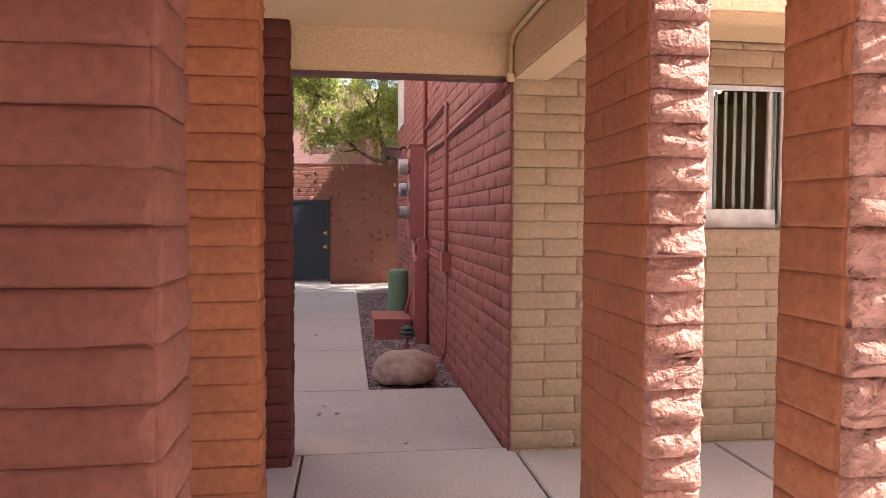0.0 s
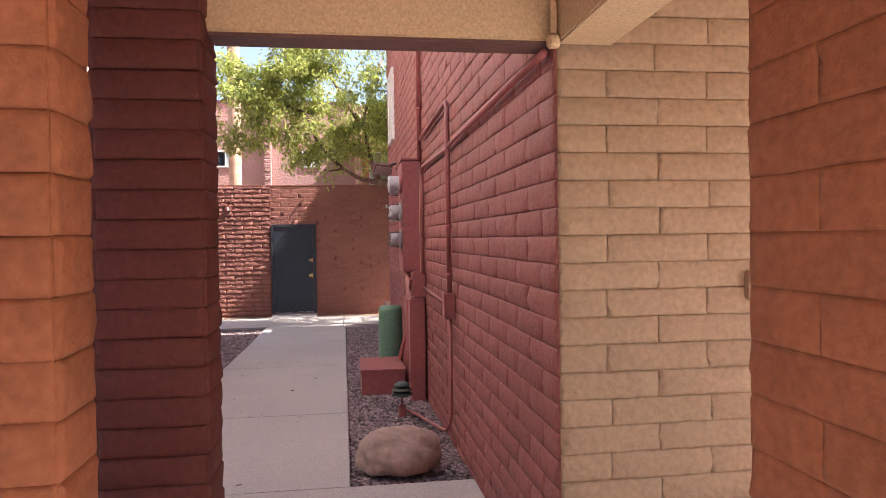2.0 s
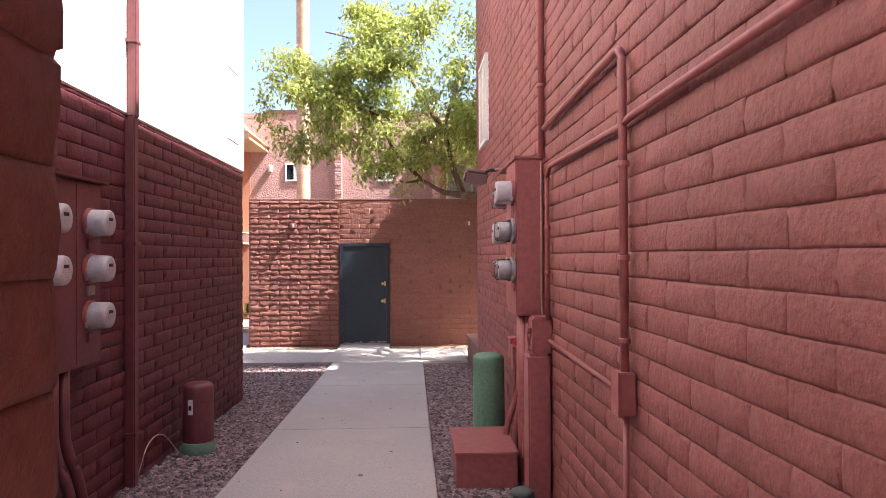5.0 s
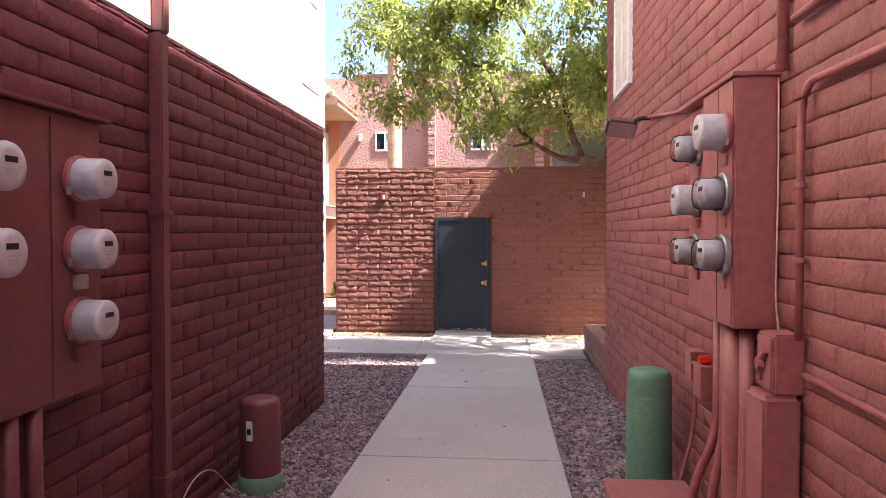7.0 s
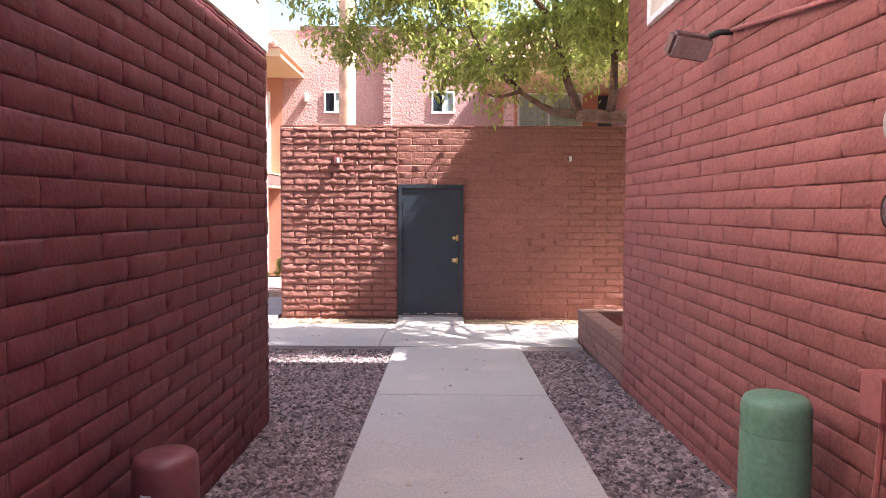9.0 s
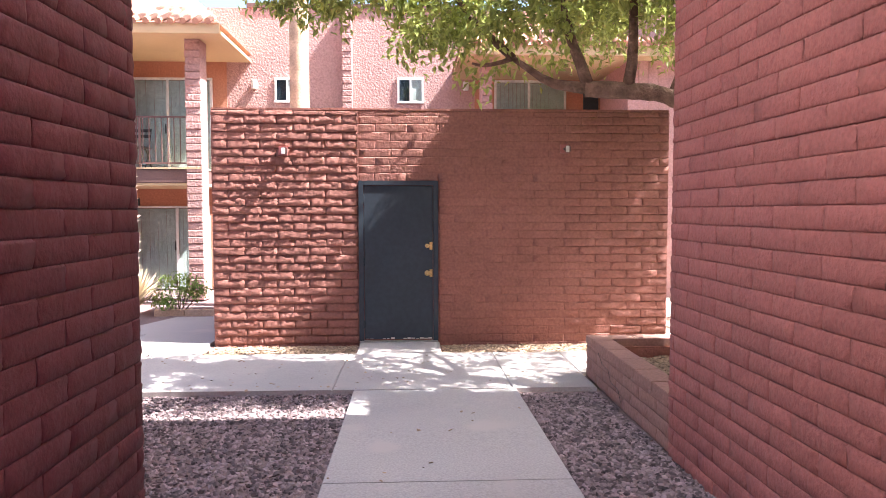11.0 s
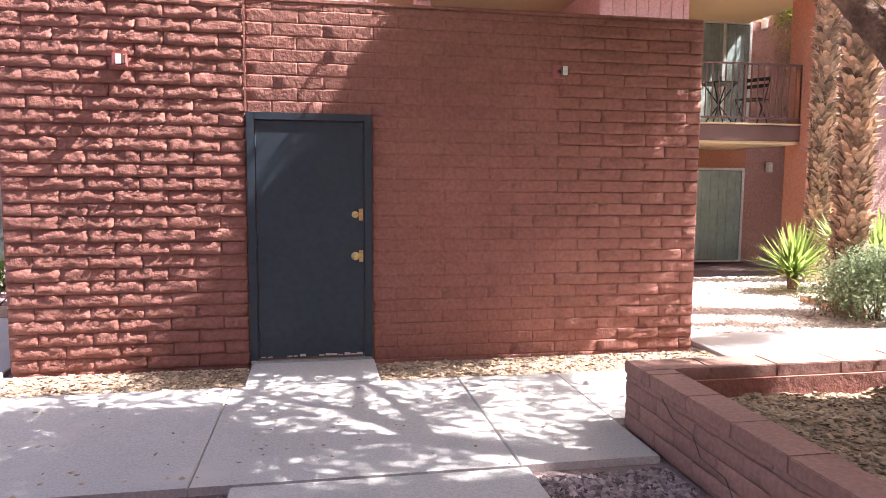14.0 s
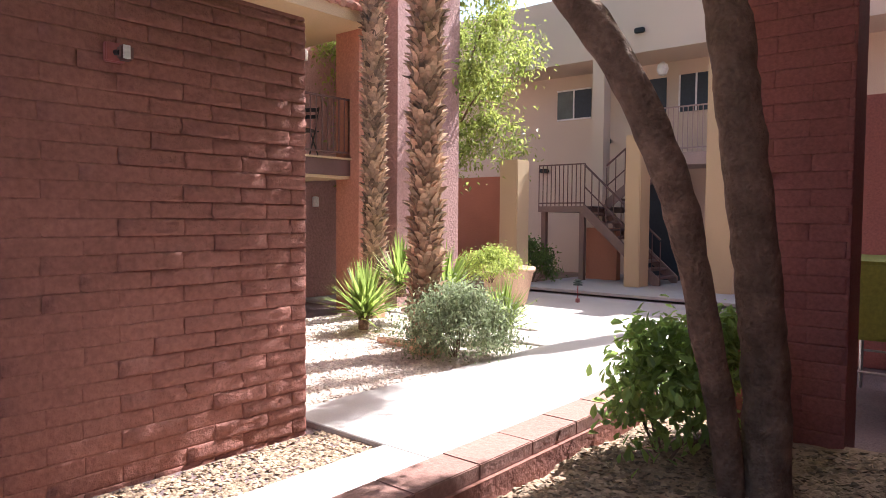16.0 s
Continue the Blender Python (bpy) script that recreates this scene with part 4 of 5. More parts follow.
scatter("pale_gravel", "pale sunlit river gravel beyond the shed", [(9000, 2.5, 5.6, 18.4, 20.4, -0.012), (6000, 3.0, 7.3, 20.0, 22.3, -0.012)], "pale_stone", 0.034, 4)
scatter("leaf_litter", "dry brown leaf litter along the shed foot", [(3500, -3.36, -1.53, 17.22, 17.86, -0.025), (5500, -0.48, 2.75, 17.22, 17.86, -0.025), (45, -1.4, 0.1, 6, 15, 0.016), (160, -4, 0.9, 15.5, 17.2, 0.016), (14, -1.4, 0.9, 4.4, 5.9, 0.016)], "litter", 0.02, 5, 0.2, "leaf litter")
scatter("leaf_litter", "brown leaf litter and stones in the planter", [(9000, 1.14, 3.8, 13.75, 15.79, 0.0)], "litter", 0.024, 6, 0.25, "leaf litter", soil_z)

# ---- trees and plants ----
def leaves(name, clumps, size, material, parent, seed, label="", droop=0.3, wide=0.45, broad=False):
    """Single leaves, each a folded pointed blade, gathered in clumps: (centre, radius, count)."""
    r = random.Random(seed)
    verts, faces = [], []
    for c, rad, n in clumps:
        c = Vector(c)
        for _ in range(n):
            d = Vector((r.gauss(0, 1), r.gauss(0, 1), r.gauss(0, 0.8)))
            p = c + d * rad * 0.5
            p.z -= abs(r.gauss(0, 1)) * rad * droop
            s = size * r.uniform(0.6, 1.3)
            m = Euler((r.uniform(-0.9, 0.9), r.uniform(-0.2, 1.3), r.uniform(0, 6.3))).to_matrix()
            w = s * wide * 0.5
            o = len(verts)
            if broad:
                for v in ((0, 0, 0), (s * 0.3, w * 0.9, s * 0.05), (s * 0.7, w * 1.25, s * 0.04), (s, 0, -s * 0.10), (s * 0.7, -w * 1.25, s * 0.04), (s * 0.3, -w * 0.9, s * 0.05)):
                    verts.append(tuple(p + m @ Vector(v)))
                faces += [(o, o + 1, o + 2, o + 3), (o, o + 3, o + 4, o + 5)]
                continue
            for v in ((0, 0, 0), (s * 0.45, w, s * 0.08), (s, 0, -s * 0.12), (s * 0.45, -w, s * 0.08)):
                verts.append(tuple(p + m @ Vector(v)))
            faces += [(o, o + 1, o + 2), (o, o + 2, o + 3)]
    return under(tagged(mesh_of(name, verts, faces, material), label), parent)


def wander(a, b, n, bow, seed):
    r = random.Random(seed)
    a, b = Vector(a), Vector(b)
    side = Vector((r.uniform(-1, 1), r.uniform(-1, 1), r.uniform(-0.5, 0.5))) * bow
    return [a.lerp(b, k / n) + side * math.sin(math.pi * k / n) + Vector((r.uniform(-1, 1), r.uniform(-1, 1), 0)) * bow * 0.15 * (0 < k < n) for k in range(n + 1)]


def smooth_line(pts, n=4):
    """A rounded line through points."""
    p = [Vector(q) for q in pts]
    p = [p[0] * 2 - p[1]] + p + [p[-1] * 2 - p[-2]]
    out = []
    for i in range(1, len(p) - 2):
        for k in range(n):
            t = k / n
            out.append(0.5 * (2 * p[i] + (p[i + 1] - p[i - 1]) * t + (2 * p[i - 1] - 5 * p[i] + 4 * p[i + 1] - p[i + 2]) * t * t + (3 * p[i] - p[i - 1] - 3 * p[i + 1] + p[i + 2]) * t ** 3))
    return out + [p[-2]]


def limb(name, pts, r0, r1, parent, sides=22, material="bark", n=10):
    line = smooth_line(pts, n)
    k = len(line) - 1
    r = random.Random(len(line) * 7 + int(r0 * 1000))
    radii = [(r0 + (r1 - r0) * i / k) * r.uniform(0.95, 1.06) * (1.25 if i == 0 else 1.08 if i == 1 else 1.0) for i in range(k + 1)]
    bm = tube(line, r0, sides=sides, radii=radii)
    for v in bm.verts:
        n = noise.noise_vector(v.co * 9) * 0.10 + noise.noise_vector(Vector((v.co.x * 30, v.co.y * 30, v.co.z * 7))) * 0.07
        v.co += n * r0
    return piece(name, bm, material, parent, smooth=True)


def planter_tree():
    ob = empty("tree", (2.85, 14.95, 0.25), "leaning two trunked shade tree with drooping green leaves", "tree")
    limb("trunk", [(2.78, 14.95, 0.1), (2.68, 14.98, 0.6), (2.55, 15.02, 1.0), (2.36, 15.03, 1.4), (2.12, 15.06, 1.8), (1.94, 15.19, 2.2), (1.82, 15.38, 2.52), (1.69, 15.50, 2.70), (1.46, 15.58, 2.81), (1.15, 15.64, 2.84), (0.82, 15.72, 2.87)], 0.068, 0.08, ob, n=6)
    limb("trunk", [(2.84, 14.82, 0.1), (2.88, 14.85, 0.8), (2.74, 14.87, 1.4), (2.60, 14.91, 2.0), (2.60, 15.0, 2.6), (2.66, 15.12, 3.1), (2.7, 15.3, 4.2), (2.9, 15.8, 5.2)], 0.115, 0.08, ob)
    for k, (a, b, r0) in enumerate((((0.85, 15.71, 2.87), (0.12, 15.72, 3.15), 0.06), ((0.85, 15.71, 2.87), (0.55, 15.9, 4.0), 0.065), ((1.2, 15.63, 2.84), (1.25, 15.8, 4.2), 0.06), ((0.12, 15.72, 3.15), (-0.6, 16.0, 4.3), 0.04), ((0.55, 15.9, 4.0), (-0.3, 16.2, 5.4), 0.045), ((0.55, 15.9, 4.0), (1.0, 16.6, 5.6), 0.04), ((1.25, 15.8, 4.2), (2.4, 17.2, 5.3), 0.045), ((-0.6, 16.0, 4.3), (-2.0, 15.9, 4.9), 0.028), ((-0.3, 16.2, 5.4), (-1.6, 16.3, 5.9), 0.025), ((2.9, 15.8, 5.2), (2.2, 16.9, 6.2), 0.05), ((2.9, 15.8, 5.2), (3.6, 17.0, 6.0), 0.05), ((0.12, 15.72, 3.15), (-0.25, 15.95, 3.15), 0.025), ((1.6, 15.56, 2.76), (2.3, 17.0, 4.4), 0.05))):
        line = wander(a, b, 5, 0.12, 40 + k)
        piece("branch", tube(line, r0, sides=8, radii=[r0 * (1 - 0.11 * i) for i in range(6)]), "bark", ob, smooth=True)
    r = random.Random(77)
    clumps = []
    while len(clumps) < 250:
        p = Vector((r.uniform(-1, 1), r.uniform(-1, 1), r.uniform(-1, 1)))
        if 0.2 < p.length < 1:
            c = Vector((-0.35 + p.x * 2.3, 15.35 + p.y * 1.15, 4.65 + p.z * 1.45 + 0.12 * p.x))
            if noise.noise(c * 0.9) > -0.12:
                clumps.append((c, r.uniform(0.15, 0.30), r.randrange(80, 150)))
    # clumps along the sun's slant, added to lay shade on the shed
    n = 0
    while n < 75:
        c = Vector((r.uniform(0.6, 3.6), r.uniform(16.9, 17.75), r.uniform(3.9, 6.8)))
        if 0.7 * c.z + 0.2 > c.x > 0.7 * c.z - 2.1:
            clumps.append((c, r.uniform(0.3, 0.5), r.randrange(140, 240)))
            n += 1
    for k in range(85):
        z = r.uniform(4.15, 6.6)
        clumps.append((Vector((0.7 * z + r.uniform(-2.15, 0.3), 17.95 - SUN_Y * (z - r.uniform(0.2, 2.6)), z)), r.uniform(0.3, 0.45), r.randrange(150, 230)))
    for k in range(16):
        clumps.append((Vector((r.uniform(-0.4, 1.4), r.uniform(15.9, 16.9), r.uniform(3.35, 4.7))), 0.22, 70))
    # sparse clumps mostly out of view, added to dapple walk and shed end
    for k in range(16):
        z = r.uniform(4.6, 6.4)
        clumps.append((Vector((0.7 * z + r.uniform(-1.2, 1.1), r.uniform(15.1, 16.5), z)), 0.24, r.randrange(40, 90)))
    for k in range(26):
        z = r.uniform(4.4, 6.6)
        clumps.append((Vector((0.7 * z + r.uniform(0.6, 3.4), 17.95 - SUN_Y * (z - r.uniform(0.3, 2.2)), z)), 0.22, r.randrange(50, 110)))
    # overhead clumps added to shade the gravel and the planter
    for k in range(20):
        clumps.append((Vector((r.uniform(-0.3, 2.3), r.uniform(14.4, 14.9), r.uniform(4.2, 5.7))), 0.26, 100))
    for k in range(60):
        clumps.append((Vector((r.uniform(1.2, 5.0), r.uniform(14.2, 15.3), r.uniform(5.4, 7.4))), 0.35, 90))
    for k in range(14):
        clumps.append((Vector((r.uniform(0.0, 3.5), r.uniform(15.0, 16.4), r.uniform(6.0, 7.4))), 0.3, 70))
    for c in ((0.1, 16.0, 3.2), (-0.2, 15.95, 3.05), (0.5, 16.1, 3.25), (1.7, 16.0, 3.35), (-0.9, 16.0, 3.6), (1.0, 16.0, 3.4), (2.3, 16.2, 3.3)):
        clumps.append((c, 0.22, 60))
    # clumps above the view, added for dapples on the cross walk
    for k in range(55):
        z = r.uniform(3.7, 5.3)
        clumps.append((Vector((0.7 * z + r.uniform(-1.5, 1.0), r.uniform(15.6, 17.3) - SUN_Y * z, z)), 0.24, r.randrange(40, 75)))
    leaves("crown", clumps, 0.09, "leaf", ob, 78, "airy drooping green foliage, with clumps added for shade")
    return ob


planter_tree()


def palm(x, y, height, r, label, boots=True, lean=(0, 0), seed=1, bark="palm_bark"):
    ob = empty("palm_tree", (x, y, 0), label, "palm tree")
    rr = random.Random(seed)
    n = 24
    line = [Vector((x + lean[0] * (k / n) ** 1.5, y + lean[1] * (k / n) ** 1.5, -0.1 + height * k / n)) for k in range(n + 1)]
    piece("trunk", tube(line, r, sides=14, radii=[r * (1.35 - 0.45 * min(1, k / 2) if k < 3 else 0.9) * (0.8 if boots else 1) for k in range(n + 1)]), bark, ob, smooth=True)
    if boots:
        verts, faces = [], []
        z, k = 0.15, 0
        while z < min(height - 0.4, 7.5):
            a = k * 2.399
            t = z / height
            c = Vector((x + lean[0] * t ** 1.5, y + lean[1] * t ** 1.5, z))
            out, side = Vector((math.cos(a), math.sin(a), 0)), Vector((-math.sin(a), math.cos(a), 0))
            w, h, d = rr.uniform(0.04, 0.08), rr.uniform(0.08, 0.17), rr.uniform(0.02, 0.085)
            skew = side * rr.uniform(-0.05, 0.05)
            a += rr.uniform(-0.25, 0.25)
            b = r * 0.78
            o = len(verts)
            pts = [c + out * b - side * w * 1.1, c + out * b + side * w * 1.1, c + out * (b + d * 0.6) - side * w * 0.6 + skew + Vector((0, 0, h * 0.7)), c + out * (b + d * 0.6) + side * w * 0.6 + skew + Vector((0, 0, h * 0.7)), c + out * (b + d * 1.5) - side * w * 0.32 + skew + Vector((0, 0, h)), c + out * (b + d * 1.5) + side * w * 0.32 + skew + Vector((0, 0, h)), c + out * (b - 0.01) + skew + Vector((0, 0, h * 0.95))]
            verts += [tuple(p) for p in pts]
            faces += [(o, o + 1, o + 3, o + 2), (o + 2, o + 3, o + 5, o + 4), (o + 4, o + 5, o + 6), (o, o + 2, o + 4, o + 6), (o + 1, o + 6, o + 5, o + 3)]
            z += 0.0052
            k += 1
        tagged(under(mesh_of("boot_cover", verts, faces, bark), ob), "criss cross stubs of cut palm fronds")
    bm = bmesh.new()
    top = line[-1]
    for f in range(26):
        a, e = f * 2.4, rr.uniform(-0.5, 1.1)
        out = Vector((math.cos(a) * math.cos(e), math.sin(a) * math.cos(e), math.sin(e)))
        stem = top + out * rr.uniform(0.7, 1.0)
        tube([top, stem], 0.012, bm, 4)
        for q in range(-7, 8):
            side = Vector((-math.sin(a), math.cos(a), 0))
            tip = stem + (out * math.cos(q * 0.17) + side * math.sin(q * 0.17)) * rr.uniform(0.6, 0.8) + Vector((0, 0, -0.15))
            w = side * 0.018
            vs = [bm.verts.new(p) for p in (stem - w, stem + w, tip)]
            bm.faces.new(vs)
    piece("crown", bm, "yucca", ob)
    return ob


palm(5.22, 19.18, 9.5, 0.195, "stout palm with stubs of cut fronds in a planted bed", seed=1)
palm(6.80, 21.67, 10.5, 0.17, "slim palm before the pink building", seed=2, lean=(-0.1, 0))
palm(-5.68, 20.9, 10.0, 0.19, "palm with pale sunlit frond stubs", seed=3, lean=(-0.35, 0.0), bark="palm_sunlit")
palm(-2.84, 21.6, 10.5, 0.19, "smooth pale palm trunk behind the shed", False, seed=4)
palm(11.4, 17.15, 12.5, 0.17, "tall palm beyond the planter", seed=5)


def spiky(x, y, z, r, n, seed, label, material="yucca", name="yucca", up=0.35):
    ob = empty(name, (x, y, z), label, "shrub")
    rr = random.Random(seed)
    verts, faces = [], []
    for k in range(n):
        a, e = rr.uniform(0, 6.28), rr.uniform(up - 0.35, 1.5)
        out = Vector((math.cos(a) * math.cos(e), math.sin(a) * math.cos(e), math.sin(e)))
        side = Vector((-math.sin(a), math.cos(a), 0)) * rr.uniform(0.010, 0.02) * r / 0.5
        L = r * rr.uniform(0.75, 1.15)
        base = Vector((x, y, z + 0.05 * r)) + Vector((rr.uniform(-1, 1), rr.uniform(-1, 1), rr.uniform(0, 2))) * 0.08 * r
        o = len(verts)
        sag = Vector((0, 0, -0.10 * L * math.cos(e)))
        mid, tip = base + out * L * 0.5, base + out * L + sag
        verts += [tuple(p) for p in (base - side * 0.6, base + side * 0.6, mid + side, mid - side, tip)]
        faces += [(o, o + 1, o + 2, o + 3), (o + 3, o + 2, o + 4)]
    under(mesh_of("foliage", verts, faces, material), ob)
    piece("stem", tube([(x, y, z - 0.1), (x, y, z + 0.12 * r)], 0.05 * r / 0.5, sides=8), "bark", ob)
    return ob


spiky(5.67, 20.7, 0.15, 0.74, 190, 1, "bright green yucca with long pointed blades")
spiky(5.99, 19.55, 0.45, 0.70, 170, 2, "bright green yucca behind the palm")
spiky(6.45, 18.95, 0.10, 0.62, 150, 3, "lime green yucca at the bed's edge")
spiky(6.6, 20.9, 0.5, 0.7, 120, 4, "green yucca by the slim palm")
spiky(7.3, 22.2, 0.0, 0.45, 80, 6, "small yellow green yucca by the wall")
spiky(-5.5, 20.6, 0.0, 0.72, 460, 5, "clump of dry straw coloured grass at the palm foot", "dry", "dry_grass", 0.9)


def bush(name, x, y, z, sx, sy, sz, material, size, n, seed, label, stems=7):
    ob = empty(name, (x, y, z), label, "bush")
    r = random.Random(seed)
    bm = bmesh.new()
    clumps = []
    for k in range(n):
        a, e = r.uniform(0, 6.28), r.uniform(-0.25, 1.5)
        f = r.uniform(0.55, 1.0)
        c = Vector((x + math.cos(a) * math.cos(e) * sx * f, y + math.sin(a) * math.cos(e) * sy * f, z + sz * 0.35 + max(-0.3, math.sin(e)) * sz * 0.65 * f))
        clumps.append((c, min(sx, sz) * 0.32, 120 if size < 0.055 else 60 if name == "bush" else 42))
        if k < stems:
            tube([Vector((x + r.uniform(-0.05, 0.05), y, z - 0.08)), (Vector((x, y, z)) + c) / 2 + Vector((0, 0, -0.05)), c], 0.008, bm, 5)
    piece("branch", bm, "bark", ob)
    leaves("foliage", clumps, size, material, ob, seed + 1, droop=0.1, broad=name == "shrub")
    return ob


bush("bush", 5.25, 18.72, 0.0, 0.72, 0.5, 0.78, "leaf_grey", 0.05, 95, 11, "rounded grey green bush before the palm")
bush("bush", 8.7, 20.8, 0.55, 0.62, 0.5, 0.5, "leaf_lime", 0.06, 60, 12, "clipped lime green bush in the bed")
bush("shrub", 2.98, 15.40, 0.25, 0.42, 0.26, 0.80, "leaf_shrub", 0.068, 40, 13, "loose broad leaved shrub in the planter", stems=4)
bush("shrub", 3.42, 15.28, 0.25, 0.28, 0.2, 0.85, "leaf_shrub", 0.068, 22, 18, "loose broad leaved shrub in the planter", stems=3)
bush("bush", -4.78, 20.8, 0.0, 0.42, 0.35, 0.70, "leaf_shrub", 0.07, 17, 14, "open leggy shrub beside the walk")
bush("bush", -7.2, 21.2, 0.0, 0.72, 0.5, 0.90, "leaf_lime", 0.045, 90, 15, "clipped yellow green hedge bush")
bush("bush", -4.15, 21.4, 0.0, 0.22, 0.2, 0.9, "leaf_lime", 0.05, 14, 16, "yellow green shrub at the shed's side")
bush("bush", 12.6, 22.5, 0.1, 0.6, 0.5, 1.0, "leaf_dark", 0.08, 45, 17, "dark shrub by the stairs")


def court_tree(x, y, seed, label, h=6.5, w=2.0):
    ob = empty("tree", (x, y, 0), label, "tree")
    r = random.Random(seed)
    limb("trunk", [(x, y, -0.1), (x + 0.05, y, 1.2), (x - 0.1, y + 0.1, 2.4), (x, y, 3.6)], 0.14, 0.07, ob)
    for k in range(7):
        a = k * 0.9
        e = Vector((x + math.cos(a) * w * 0.6, y + math.sin(a) * w * 0.6, r.uniform(3.6, h - 0.6)))
        piece("branch", tube(wander((x, y, r.uniform(1.8, 3.2)), e, 5, 0.15, seed + k), 0.05, sides=6, radii=[0.05 - 0.008 * i for i in range(6)]), "bark", ob, smooth=True)
    clumps = []
    while len(clumps) < 110:
        p = Vector((r.uniform(-1, 1), r.uniform(-1, 1), r.uniform(-1, 1)))
        if 0.2 < p.length < 1:
            clumps.append((Vector((x, y, h * 0.66)) + Vector((p.x * w, p.y * w, p.z * h * 0.36)), r.uniform(0.3, 0.5), 170))
    leaves("crown", clumps, 0.12, "leaf_court", ob, seed + 3, "light green airy foliage")
    return ob


court_tree(10.6, 23.6, 61, "slim light green court tree", 7.5, 2.3)
court_tree(9.4, 24.6, 62, "darker court tree beside the pink building", 6.5, 1.5)

pot = empty("plant_pot", (9.4, 20.95, 0), "wide pale clay plant pot with grasses", "plant pot")
piece("pot", lathe([(0.30, 0.0), (0.36, 0.1), (0.46, 0.6), (0.50, 0.64), (0.50, 0.70), (0.45, 0.70), (0.40, 0.5)], (9.4, 20.95, 0), "z", 28), "terracotta", pot, smooth=True)
piece("soil", lathe([(0.44, 0.60), (0.44, 0.64), (0.1, 0.66)], (9.4, 20.95, 0), "z", 20), "mulch", pot)

# low brick edging of the bed
def edging(x0, y0, x1, y1, n, label):
    ob = empty("bed_edging", (x0, y0, 0), label, "edging", kind="structure")
    a, b = Vector((x0, y0, 0)), Vector((x1, y1, 0))
    ang = math.atan2(y1 - y0, x1 - x0)
    step = (b - a).length / n
    for k in range(n):
        bm = box(0.004, -0.06, -0.05, step - 0.004, 0.06, 0.075, 0.01)
        bm.transform(Matrix.Translation(a.lerp(b, k / n)) @ Matrix.Rotation(ang + 0.01 * (-1) ** k, 4, "Z"))
        piece("brick", bm, "terracotta", ob)


edging(5.34, 20.05, 5.25, 18.95, 5, "short row of pink edging bricks by the bed")
edging(-9.0, 20.75, -5.9, 20.7, 12, "red brick edging before the hedge")
edging(-5.1, 20.6, -3.6, 20.6, 6, "red brick edging before the shrub")
cover = empty("utility_cover", (-4.8, 18.4, 0), "flat grey concrete meter cover in gravel", "utility cover")
piece("lid", box(-5.05, 18.25, -0.04, -4.5, 18.62, 0.025, 0.006), "concrete", cover)
for kx in range(3):
    boulder(6.6 + 0.5 * kx, 22.0 - 0.15 * kx, 0.02, 0.13, 0.10, 0.08, 5 + kx, "stone", "pale rounded stone by the wall")
path_light(10.6, 20.2, 0.0, 0.45, "small pagoda path light in the court")

# ---- pink apartment building beyond the shed ----
def sliding_door(b, x0, x1, y, z0, z1, half, name="sliding_door"):
    d = piece(name, box(x0, y - 0.05, z1 - 0.05, x1, y, z1, 0.004), "white", b, "white framed sliding glass door with pale vertical blinds")
    for bx in ((x0, z0, x0 + 0.05, z1 - 0.05), (x1 - 0.05, z0, x1, z1 - 0.05), (half - 0.03, z0, half + 0.03, z1 - 0.05)):
        sub_piece("stile", box(bx[0], y - 0.05, bx[1], bx[2], y, bx[3], 0.003), "white", d)
    sub_piece("sill", box(x0 + 0.05, y - 0.05, z0, x1 - 0.05, y, z0 + 0.04), "white", d)
    x = x0 + 0.05
    k = 0
    while x < x1 - 0.06:
        sub_piece("blind_slat", box(x, y - 0.012 - 0.006 * (k % 2), z0 + 0.05, min(x + 0.085, x1 - 0.05), y - 0.004 - 0.006 * (k % 2), z1 - 0.06), "curtain", d)
        x, k = x + 0.09, k + 1
    for a, c in ((x0 + 0.05, half - 0.03), (half + 0.03, x1 - 0.05)):
        g = sub_piece("pane", box(a, y - 0.036, z0 + 0.04, c, y - 0.030, z1 - 0.05), "pane", d)
        g.visible_shadow = False
    sub_piece("pull", box(half - 0.06, y - 0.062, z0 + 0.85, half - 0.035, y - 0.05, z0 + 1.05), "black", d)
    return d


def railing(b, x0, x1, y, z0, z1, material="brown_metal", side=None):
    rl = piece("railing", box(x0, y - 0.02, z1 - 0.03, x1, y + 0.02, z1, 0.004), material, b, "thin metal balcony railing")
    sub_piece("bottom_rail", box(x0, y - 0.012, z0 + 0.07, x1, y + 0.012, z0 + 0.10), material, rl)
    n = int((x1 - x0) / 0.115)
    for k in range(n + 1):
        x = x0 + (x1 - x0) * k / n
        sub_piece("baluster", box(x - 0.008, y - 0.008, z0 + 0.1, x + 0.008, y + 0.008, z1 - 0.03), material, rl)
    for x in (x0, (x0 + x1) / 2, x1):
        sub_piece("post", box(x - 0.02, y - 0.02, z0 - 0.1, x + 0.02, y + 0.02, z1), material, rl)
    return rl


